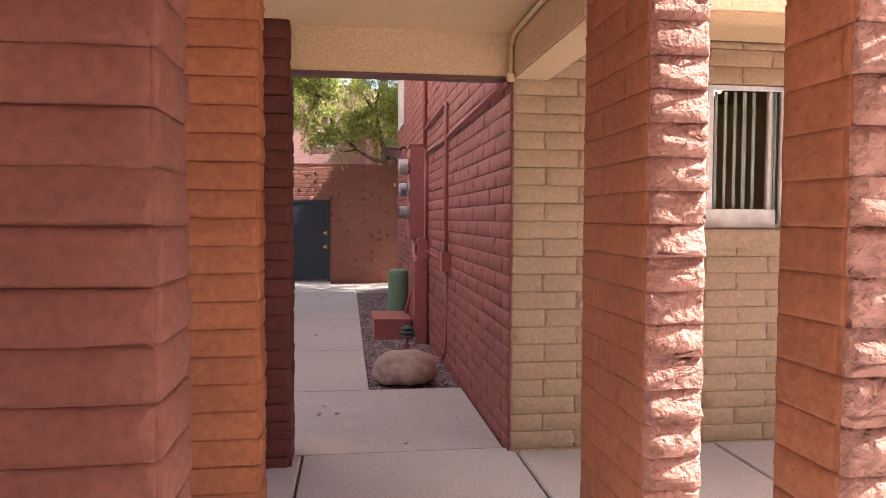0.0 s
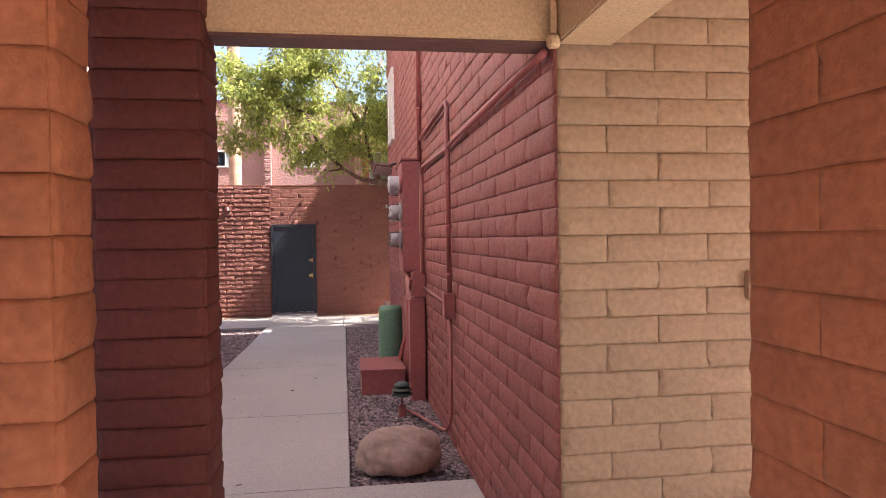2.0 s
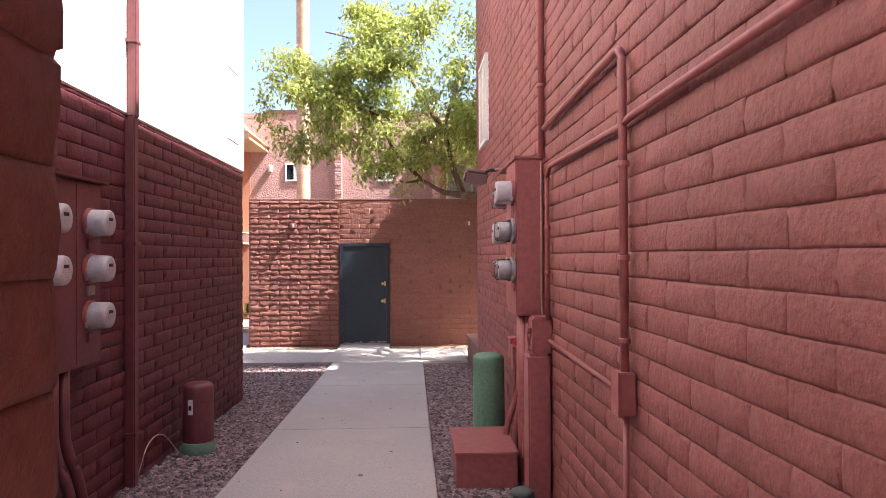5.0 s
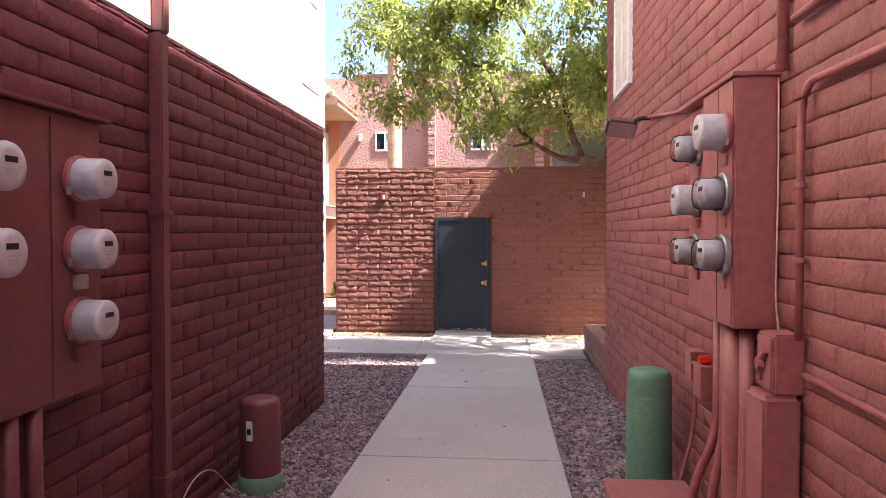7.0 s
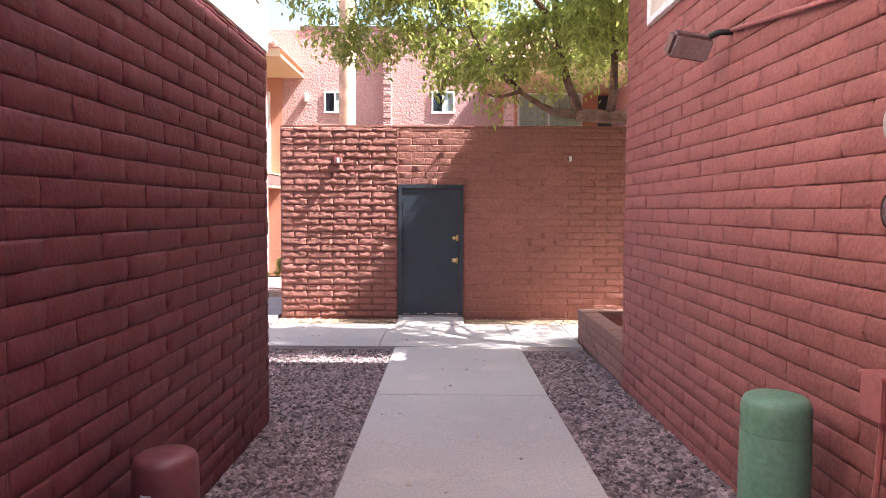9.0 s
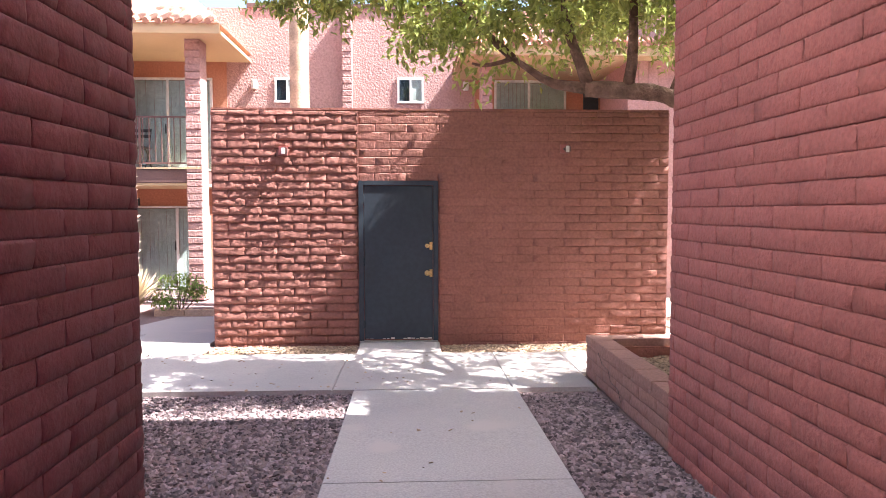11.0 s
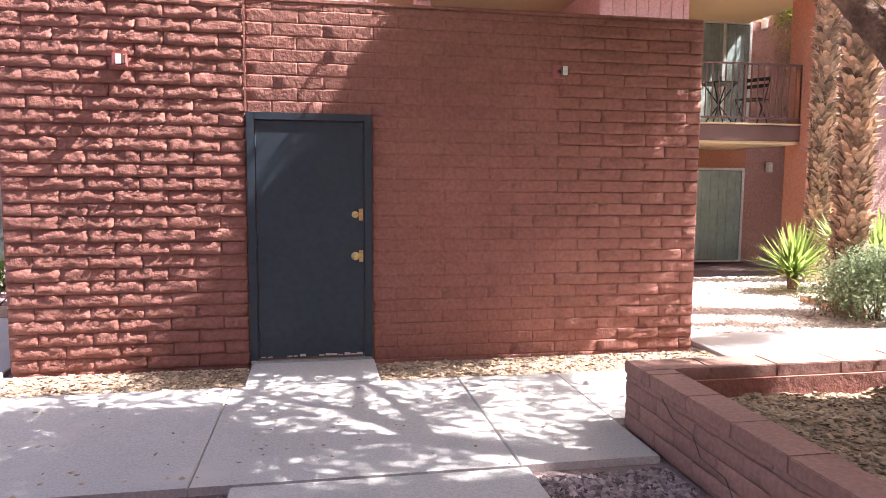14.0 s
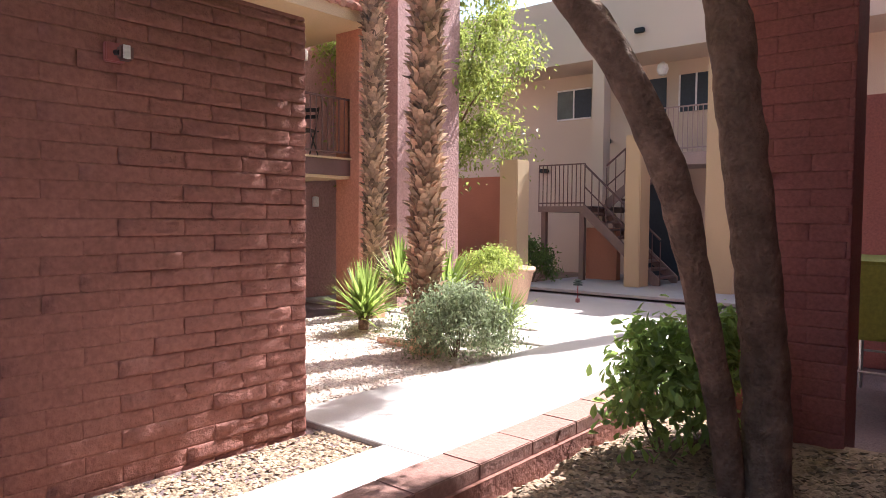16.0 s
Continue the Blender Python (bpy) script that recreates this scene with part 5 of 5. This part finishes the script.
def small_window(b, x0, x1, y, z0, z1):
    w = piece("window", box(x0 - 0.03, y - 0.03, z0 - 0.03, x1 + 0.03, y + 0.01, z0 + 0.02), "white", b, "small white framed sliding window")
    sub_piece("frame", box(x0 - 0.03, y - 0.03, z1 - 0.02, x1 + 0.03, y + 0.01, z1 + 0.03), "white", w)
    for x in (x0, x1, (x0 + x1) / 2):
        sub_piece("stile", box(x - 0.02, y - 0.03, z0 + 0.02, x + 0.02, y + 0.01, z1 - 0.02), "white", w)
    m = (x0 + x1) / 2
    sub_piece("dark_half", box(x0 + 0.02, y - 0.006, z0 + 0.02, m - 0.02, y + 0.002, z1 - 0.02), "door", w)
    sub_piece("blind", box(m + 0.02, y - 0.006, z0 + 0.02, x1 - 0.02, y + 0.002, z1 - 0.02), "curtain", w)
    g = sub_piece("pane", box(x0 + 0.02, y - 0.018, z0 + 0.02, x1 - 0.02, y - 0.013, z1 - 0.02), "pane", w)
    g.visible_shadow = False


def sconce(b, x, y, z):
    piece("sconce", lathe([(0.05, -0.10), (0.065, -0.09), (0.065, 0.08), (0.04, 0.10)], (x, y - 0.06, z), "z", 14), "white", b, "white wall sconce")


def boards(b, x0, x1, y, z0, z1):
    x = x0
    while x < x1 - 0.01:
        w = min(0.2, x1 - x)
        piece("board", box(x + 0.004, y - 0.02, z0, x + w - 0.004, y, z1, 0.003), "pink_board", b)
        x += 0.2
    for z in (2.15, 3.85):
        piece("board_trim", box(x0, y - 0.026, z, x1, y - 0.02, z + 0.04), "pink_board", b)


def pilaster(b, x0, x1, y, z1, material="pink_stucco"):
    p = piece("pilaster", box(x0, y, 0, x1, y + 0.4, z1), material, b, "rough block pilaster")
    r = random.Random(int(x0 * 100))
    z = 0.0
    while z < z1:
        sub_piece("pilaster_block", box(x0 - r.uniform(0.0, 0.012), y - r.uniform(0.012, 0.035), z + 0.008, x1 + r.uniform(0, 0.012), y + 0.01, min(z + 0.13, z1), 0.012, seg=1), material, p)
        z += 0.135


def tiled_eave(b, x0, x1, y0, y1, z0, z1, hip0, hip1):
    """A short tiled roof over a balcony bay with its soffit."""
    piece("soffit", box(x0, y0, z0 - 0.02, x1, y1, z0 + 0.04), "tan_stucco", b)
    f = piece("fascia", box(x0, y0 - 0.03, z0 - 0.03, x1, y0, z0 + 0.16, 0.005), "tan_stucco", b)
    verts, faces = [], []
    a, c = (x0, y0 - 0.06, z0 + 0.15), (x1, y0 - 0.06, z0 + 0.15)
    d, e = (x1 - hip1, y1, z1), (x0 + hip0, y1, z1)
    v = [a, c, d, e, (x0, y1, z0 + 0.15), (x1, y1, z0 + 0.15)]
    under(mesh_of("roof", v, [(0, 1, 2, 3), (1, 5, 2), (0, 3, 4), (0, 4, 5, 1)], "tile"), b)
    n = int((x1 - x0) / 0.22)
    bm = bmesh.new()
    for k in range(n):
        x = x0 + 0.11 + k * 0.22
        top = min(1.0, (x - x0) / max(hip0, 0.001) if hip0 else 1.0, (x1 - x) / max(hip1, 0.001) if hip1 else 1.0)
        p, q = Vector((x, y0 - 0.10, z0 + 0.17)), Vector((x, y1, z1 + 0.02))
        tube([p, p.lerp(q, max(0.15, top))], 0.06, bm, 7)
    piece("tile_cover", bm, "tile", b, "rows of clay barrel tiles")


def pink_building():
    b = empty("apartment_building", (0, 25, 0), "pink stucco two storey apartments with balconies and sliding doors", "building")
    Y, F = 24.4, 22.4
    piece("wall", box(-20, Y, 0, 9.4, Y + 6, 6.1), "pink_stucco", b)
    piece("parapet", box(-4.4, Y - 0.03, 6.1, 0.6, Y + 0.3, 6.2), "brown_metal", b)
    for x0, x1, back in ((-7.12, -4.85, "orange"), (0.55, 3.35, "orange"), (4.85, 7.0, "orange")):
        piece("bay_wall", box(x0, Y - 0.03, 0, x1 + (0.3 if x0 > 4 else 0), Y - 0.005, 4.95 if x0 < 0 else 4.64), "orange_stucco", b)
        if x0 != 0.55:
            piece("balcony_slab", box(x0, F, 2.24, x1, Y - 0.03, 2.50, 0.01), "brown_metal", b, "dark brown balcony edge")
            piece("balcony_floor", box(x0, F - 0.03, 2.502, x1 + 0.02, Y - 0.03, 2.53), "tan_stucco", b)
            piece("balcony_ceiling", box(x0, F + 0.02, 2.19, x1, Y - 0.03, 2.238), "tan_stucco", b)
            railing(b, x0 + 0.03, x1 - 0.03, F + 0.04, 2.53, 3.50)
        else:
            piece("balcony_slab", box(x0, F, 2.24, x1, Y - 0.03, 2.50, 0.01), "brown_metal", b)
    sliding_door(b, -6.98, -5.15, Y - 0.035, 2.53, 4.58, -6.1)
    sliding_door(b, -6.96, -5.25, Y - 0.035, 0.0, 1.82, -5.95)
    sliding_door(b, 0.98, 2.58, Y - 0.035, 2.53, 4.58, 1.75)
    sliding_door(b, 5.75, 7.28, Y - 0.035, 2.53, 4.62, 6.7)
    sliding_door(b, 5.7, 7.26, Y - 0.035, 0.0, 1.84, 6.25)
    for x0, z0 in ((2.97, 2.53), (-7.12 + 0.02, 0.0)):
        piece("entry_door", box(x0, Y - 0.05, z0, x0 + 0.34, Y - 0.033, z0 + 2.0), "door", b, "dark blue green entry door")
    piece("entry_door", box(-7.10, F + 0.3, 2.53, -7.06, F + 1.2, 4.45), "door", b, "dark entry door")
    boards(b, -13.1, -7.12, F, 0, 6.0)
    piece("wall", box(-13.1, F, 0, -7.12, Y, 6.0), "pink_board", b)
    boards(b, 3.35, 4.85, F, 0, 6.0)
    piece("wall", box(3.35, F, 0, 4.85, Y, 6.0), "pink_board", b)
    pilaster(b, -5.10, -4.82, F, 5.0)
    pilaster(b, 0.50, 0.70, F, 5.0)
    pilaster(b, -2.33, -2.13, Y - 0.2, 6.1)
    pilaster(b, 7.25, 7.38, F - 0.25, 6.2)
    piece("column", box(6.95, F - 0.2, 0, 7.25, F + 0.35, 6.2), "orange_stucco", b)
    piece("column", box(7.75, F - 0.3, 0, 9.4, F + 0.25, 6.4), "pink_stucco", b)
    tiled_eave(b, -13.2, -4.32, F - 0.45, Y, 4.95, 6.2, 0, 1.2)
    tiled_eave(b, 0.05, 7.2, F - 0.45, Y, 4.62, 6.0, 0.9, 0)
    small_window(b, -3.80, -3.30, Y - 0.005, 4.10, 4.58)
    small_window(b, -1.13, -0.60, Y - 0.005, 4.10, 4.60)
    for x, z in ((-4.25, 4.45), (0.35, 4.45), (7.54, 4.60), (7.80, 1.86)):
        sconce(b, x, Y, z)


pink_building()


def folding_chair(x, y, z, turn, label):
    ob = empty("folding_chair", (x, y, z), label, "chair", "balcony furniture")
    ob.rotation_euler = (0, 0, turn)
    def bar(n, *pts):
        part(n, tube(pts, 0.012, sides=6), "black", ob)
    for s in (-0.2, 0.2):
        bar("leg", (-0.22, s, 0), (0.05, s, 0.45), (0.2, s, 0.85))
        bar("leg", (0.2, s, 0), (-0.2, s, 0.45))
    for k in range(5):
        part("seat_slat", box(-0.2 + k * 0.085, -0.2, 0.44, -0.14 + k * 0.085, 0.2, 0.46), "black", ob)
    for z1 in (0.66, 0.78):
        part("back_slat", box(0.12 + (z1 - 0.66) * 0.4, -0.2, z1, 0.145 + (z1 - 0.66) * 0.4, 0.2, z1 + 0.06), "black", ob)
    return ob


folding_chair(6.45, 23.0, 2.532, 0.5, "black folding bistro chair on the balcony")
folding_chair(5.25, 23.0, 2.532, 2.6, "black folding bistro chair by the balcony rail")
folding_chair(-6.35, 23.3, 2.532, 1.6, "dark chair on the balcony")
tb = empty("bistro_table", (5.85, 23.05, 2.532), "small round black bistro table on the balcony", "table", "balcony furniture")
part("tabletop", lathe([(0.28, 0.70), (0.30, 0.705), (0.30, 0.72), (0.28, 0.725)], (0, 0, 0), "z", 20), "black", tb)
for k in range(2):
    part("leg", tube([(-0.2 + 0.4 * k, -0.15, 0), (0.2 - 0.4 * k, 0.15, 0.70)], 0.012, sides=6), "black", tb)
    part("leg", tube([(-0.2 + 0.4 * k, 0.15, 0), (0.2 - 0.4 * k, -0.15, 0.70)], 0.012, sides=6), "black", tb)


# ---- cream building with outside stairs ----
def cream_building():
    b = empty("apartment_building", (17, 22, 0), "cream stucco two storey apartments with outside stairs and walkway", "building")
    X = 16.0
    piece("wall", box(X, 10, 0, X + 6, 30, 5.6), "cream_stucco", b)
    piece("parapet", box(X - 1.4, 10, 5.45, X + 6, 30, 7.1), "cream_stucco", b, "broad cream parapet band")
    piece("walkway_slab", box(X - 1.4, 10, 2.80, X, 20.3, 3.08), "rail_paint", b, "pale painted walkway edge")
    piece("lower_wall", box(X - 0.03, 25.5, 0, X - 0.004, 30, 2.8), "orange", b)
    piece("column", box(X - 1.5, 21.75, 0, X - 1.15, 22.06, 5.45), "cream_stucco", b, "tall cream column")
    for y0, y1, z0, z1 in ((22.89, 23.93, 4.3, 5.05),):
        w = piece("window", box(X - 0.04, y0, z0 - 0.04, X + 0.01, y1, z0), "white", b, "dark sliding window")
        sub_piece("frame", box(X - 0.04, y0, z1, X + 0.01, y1, z1 + 0.04), "white", w)
        sub_piece("stile", box(X - 0.04, (y0 + y1) / 2 - 0.02, z0, X + 0.01, (y0 + y1) / 2 + 0.02, z1), "white", w)
        sub_piece("glass_half", box(X - 0.02, y0, z0, X - 0.006, (y0 + y1) / 2 - 0.02, z1), "door", w)
        sub_piece("glass_half", box(X - 0.02, (y0 + y1) / 2 + 0.02, z0, X - 0.006, y1, z1), "curtain_dark", w)
    piece("entry_door", box(X - 0.03, 20.82, 3.08, X - 0.006, 21.55, 5.08), "door", b, "dark upstairs door")
    w = piece("window", box(X - 0.03, 19.65, 4.2, X - 0.006, 20.5, 5.1), "door", b, "dark upstairs window with a white frame")
    for q in (19.65, 20.05, 20.46):
        sub_piece("stile", box(X - 0.05, q, 4.2, X - 0.03, q + 0.04, 5.1), "white", w)
    # stair, rail and landing
    def flight(x, w, ya, za, yb, zb, n):
        """Steps from (ya, za) up to (yb, zb) between two stringers, with a handrail on the near side."""
        for k in range(n):
            u = (k + 1) / n
            y, z = ya + (yb - ya) * u, za + (zb - za) * u
            piece("stair_tread", box(x, y - 0.14, z - 0.05, x + w, y + 0.14, z, 0.005), "brown_metal", b)
        for sx in (x - 0.03, x + w + 0.03):
            bm = bmesh.new()
            ring = [bm.verts.new((sx + dx, y, z)) for dx in (-0.025, 0.025) for y, z in ((ya, za - 0.12), (yb, zb - 0.22), (yb, zb + 0.06), (ya, za + 0.16))]
            for f in ((0, 1, 2, 3), (7, 6, 5, 4), (0, 4, 5, 1), (1, 5, 6, 2), (2, 6, 7, 3), (3, 7, 4, 0)):
                bm.faces.new([ring[q] for q in f])
            bmesh.ops.recalc_face_normals(bm, faces=bm.faces)
            piece("stringer", bm, "stair_paint", b, "sloping painted stair side")
        h = piece("handrail", tube([(x, ya, za + 1.0), (x, yb, zb + 0.95)], 0.024, sides=8), "brown_metal", b, "brown stair handrail")
        sub_piece("lower_rail", tube([(x, ya, za + 0.5), (x, yb, zb + 0.45)], 0.016, sides=6), "brown_metal", h)
        for k in range(n + 1):
            u = k / n
            y, z = ya + (yb - ya) * u, za + (zb - za) * u
            sub_piece("baluster", box(x - 0.009, y - 0.009, z, x + 0.009, y + 0.009, z + 0.96), "brown_metal", h)

    flight(13.62, 0.95, 19.9, 0.12, 21.75, 1.86, 10)
    flight(14.7, 0.95, 21.75, 1.86, 20.3, 3.06, 6)
    piece("landing", box(13.6, 21.75, 1.72, 15.7, 23.0, 1.86), "stair_paint", b)
    for py in (21.85, 22.9):
        piece("landing_post", box(13.68, py - 0.06, 0, 13.80, py + 0.06, 1.72), "stair_paint", b)
    piece("low_wall", box(14.2, 21.2, 0, 14.4, 22.0, 1.35), "orange_stucco", b)
    for y0, y1, x, z0, z1, mat in ((21.75, 23.0, 13.63, 1.86, 2.86, "brown_metal"), (18.3, 20.3, 14.62, 3.10, 4.12, "rail_paint")):
        h = piece("railing", box(x - 0.02, y0, z1 - 0.03, x + 0.02, y1, z1), mat, b, "walkway railing of thin bars")
        sub_piece("bottom_rail", box(x - 0.015, y0, z0 + 0.06, x + 0.015, y1, z0 + 0.09), mat, h)
        n = int((y1 - y0) / 0.11)
        for k in range(n + 1):
            y = y0 + (y1 - y0) * k / n
            sub_piece("baluster", box(x - 0.008, y - 0.008, z0 - 0.05, x + 0.008, y + 0.008, z1), mat, h)
    for x0, y0, x1, y1, z1 in ((11.0, 21.85, 11.45, 22.3, 2.77), (13.0, 20.1, 13.5, 20.45, 3.35), (13.0, 18.2, 13.6, 18.75, 5.5)):
        piece("pier", box(x0, y0, 0, x1, y1, z1, 0.02), "tan_stucco", b, "free standing tan stucco pier")
    # solid block in dark paint stands for the shade inside the passage
    piece("passage_shade", box(15.2, 20.1, 0, 15.9, 20.95, 2.4), "door", b, "solid dark block for the shade of a passage under the walkway")
    for y, z in ((20.9, 5.95), (22.4, 3.6), (24.3, 2.9)):
        piece("floodlight", box(X - 1.5 if z > 5.5 else X - 0.14, y - 0.12, z - 0.06, X - 1.4 if z > 5.5 else X, y + 0.12, z + 0.06, 0.02), "black", b)
    piece("lamp_globe", lathe([(0.03, 5.30), (0.12, 5.22), (0.14, 5.12), (0.10, 5.0), (0.03, 4.97)], (X - 0.8, 20.6, 0), "z", 14), "white", b)


cream_building()
mail = empty("mailbox_bank", (13.5, 27.0, 0), "grey metal cluster mailboxes on a post", "mailbox")
piece("cabinet", box(13.3, 26.4, 0.7, 13.7, 27.7, 1.55, 0.02), "grey_metal", mail)
piece("post", box(13.45, 26.95, -0.02, 13.55, 27.1, 0.7), "grey_metal", mail)
for k in range(3):
    piece("mailbox_door", box(13.285, 26.43 + k * 0.42, 0.74, 13.298, 26.82 + k * 0.42, 1.5, 0.004), "grey_metal", mail)

# raised walk and mulch bed before the cream building
tagged(ground_strip("pavement", 11.6, 16.0, 12.0, 22.4, 0.12, "concrete"), "raised concrete walk before the stairs", "pavement", kind="structure")
tagged(part("planting_bed", box(9.9, 22.4, -0.05, 15.9, 26.0, 0.10, 0.03), "mulch"), "dark mulch bed under the court trees", "bed", kind="structure")

# ---- patio beyond the wing wall ----
tagged(part("wall_patio", box(7.8, 11.0, 0, 8.0, 15.5, 2.9), "red"), "bright red patio wall", "wall", kind="structure")
pt = empty("patio_table", (6.2, 14.6, 0), "patio table under an olive cover on thin metal legs", "table")
piece("cover", box(5.6, 14.1, 0.62, 6.9, 15.15, 1.25, 0.03), "olive", pt, "olive cloth cover")
for x in (5.7, 6.8):
    for y in (14.2, 15.05):
        piece("leg", tube([(x, y, -0.02), (x, y, 0.64)], 0.018, sides=8), "grey_metal", pt)
    piece("stretcher", tube([(x, 14.2, 0.35), (x, 15.05, 0.35)], 0.012, sides=6), "grey_metal", pt)

# ---- front window under the walkway roof ----
def front_window():
    ob = empty("window_3", (2.44, 4.42, 1.55), "white framed window with vertical blinds and a pale trough on the sill", "window", kind="structure")
    x0, x1, z0, z1 = 1.69, 2.70, 1.575, 2.465
    for bx in ((x0, z0, x0 + 0.03, z1), (x1 - 0.03, z0, x1, z1), (x0 + 0.03, z1 - 0.03, x1 - 0.03, z1), (x0 + 0.03, z0, x1 - 0.03, z0 + 0.03), (x1 - 0.115, z0 + 0.03, x1 - 0.095, z1 - 0.03), ((x0 + x1) / 2 - 0.02, z0 + 0.03, (x0 + x1) / 2 + 0.02, z1 - 0.03)):
        piece("frame", box(bx[0], 4.395, bx[1], bx[2], 4.425, bx[3], 0.003), "white", ob)
    piece("jamb", box(x1, 4.395, z0, 2.75, 4.45, z1), "tan", ob)
    r = random.Random(2)
    for k in range(13):
        x = x0 + 0.06 + k * 0.064
        bm = box(-0.018, -0.002, z0 + 0.03, 0.018, 0.002, z1 - 0.03)
        bm.transform(Matrix.Translation((x, 4.455, 0)) @ Matrix.Rotation(r.uniform(0.3, 0.8), 4, "Z"))
        piece("blind_slat", bm, "curtain", ob)
    for k in range(3):
        piece("folded_slat", box(x1 - 0.09 + k * 0.02, 4.435, z0 + 0.03, x1 - 0.078 + k * 0.02, 4.47, z1 - 0.03), "curtain", ob)
    piece("trough", box(x0 + 0.02, 4.355, z0 + 0.005, x1 - 0.08, 4.393, z0 + 0.12, 0.006), "curtain", ob, "pale planter trough on the sill")
    piece("sill", box(x0 - 0.03, 4.235, z0 - 0.115, 2.80, 4.50, z0 - 0.003, 0.008), "tan", ob, "projecting block sill")
    g = piece("pane", box(x0 + 0.03, 4.408, z0 + 0.03, x1 - 0.03, 4.412, z1 - 0.03), "pane", ob)
    g.visible_shadow = False


front_window()
room = empty("wall_room", (3.0, 5.5, 0), "plain room behind the front window", "wall", kind="structure")
piece("wall_panel", box(1.2, 6.4, 0.2, 5.0, 6.5, 2.7), "tan_stucco", room)
piece("wall_panel", box(4.9, 4.5, 0.2, 5.0, 6.4, 2.7), "tan_stucco", room)
tagged(part("ceiling_room", box(1.16, 4.51, 2.7, 5.0, 6.5, 2.78), "tan_stucco"), "plain room ceiling", "ceiling", kind="structure")
lampo = empty("ceiling_lamp", (2.66, 5.26, 2.70), "small lit round ceiling lamp seen through the window", "ceiling lamp")
piece("rim", lathe([(0.10, 2.66), (0.11, 2.67), (0.11, 2.699)], (2.66, 5.26, 0), "z", 20), "brass", lampo)
piece("shade", lathe([(0.03, 2.56), (0.08, 2.58), (0.10, 2.63), (0.10, 2.66)], (2.66, 5.26, 0), "z", 20), "glow", lampo, "warm glowing glass shade", True)
con = empty("wall_conduit", (0.88, 4.24, 2.44), "tan painted conduit down the header corner", "conduit")
piece("pipe", tube(bent([(0.885, 3.2, 2.672), (0.885, 4.22, 2.66), (0.885, 4.235, 2.44)], 0.1), 0.014, sides=8), "tan_stucco", con, smooth=True)
piece("fitting", lathe([(0.018, 2.41), (0.026, 2.42), (0.026, 2.45), (0.018, 2.46)], (0.885, 4.235, 0), "z", 12), "tan_stucco", con)
# unseen wall added behind the walk's start to bounce light
tagged(part("wall_bounce", box(-14, -9.3, 0, 14, -9.0, 6.0), "orange_stucco"), "unseen stucco wall added to bounce light", "wall", kind="structure")

# ---- blockwork on the walls ----
block_wall(wall_r, (0.912, 13.69), (0, -1), 9.405, -0.1006, ROOF, "red", near=(3.4, 9.5, 0.2, 2.6), rough=0.0035, seed=21, ground=gz, first=0.32, course=0.107)
block_wall(wall_front, (0.912, 4.285), (1, 0), 4.0, 0.161, 2.7, "tan", near=(0, 3, 0, 2.7), rough=0.0035, seed=22, holes=((0.778, 1.838, 1.55, 2.47),), first=0.215, course=0.104)
block_wall(wall_l, (-2.162, 4.6), (0, 1), 7.85, -0.0539, 2.88, "plum_shaded", near=(1.6, 8, 0.1, 2.9), rough=0.004, seed=23, ground=gz, first=0.155)
block_wall(shed, (-3.36, 17.90), (1, 0), 1.828, -0.1, 2.96, "shed", near=(0, 6, -0.2, 2.9), depth=0.020, rough=0.008, seed=24, nu=13, shape=SPLIT)
block_wall(shed, (-1.520, 17.90), (1, 0), 3.99, -0.1, 2.96, "shed", near=(0, 6, -0.2, 2.9), depth=0.007, rough=0.003, seed=25, nu=7, shape=SOFT, coarse=(2.7, 0.018, 0.008), holes=((-0.1, 1.012, -0.2, 2.09),))
block_wall(wing, (3.87, 15.30), (0, -1), 0.63, 0.0, 4.7, "red", near=(0, 1, 0, 4), depth=0.010, rough=0.003, seed=26, shape=SOFT)
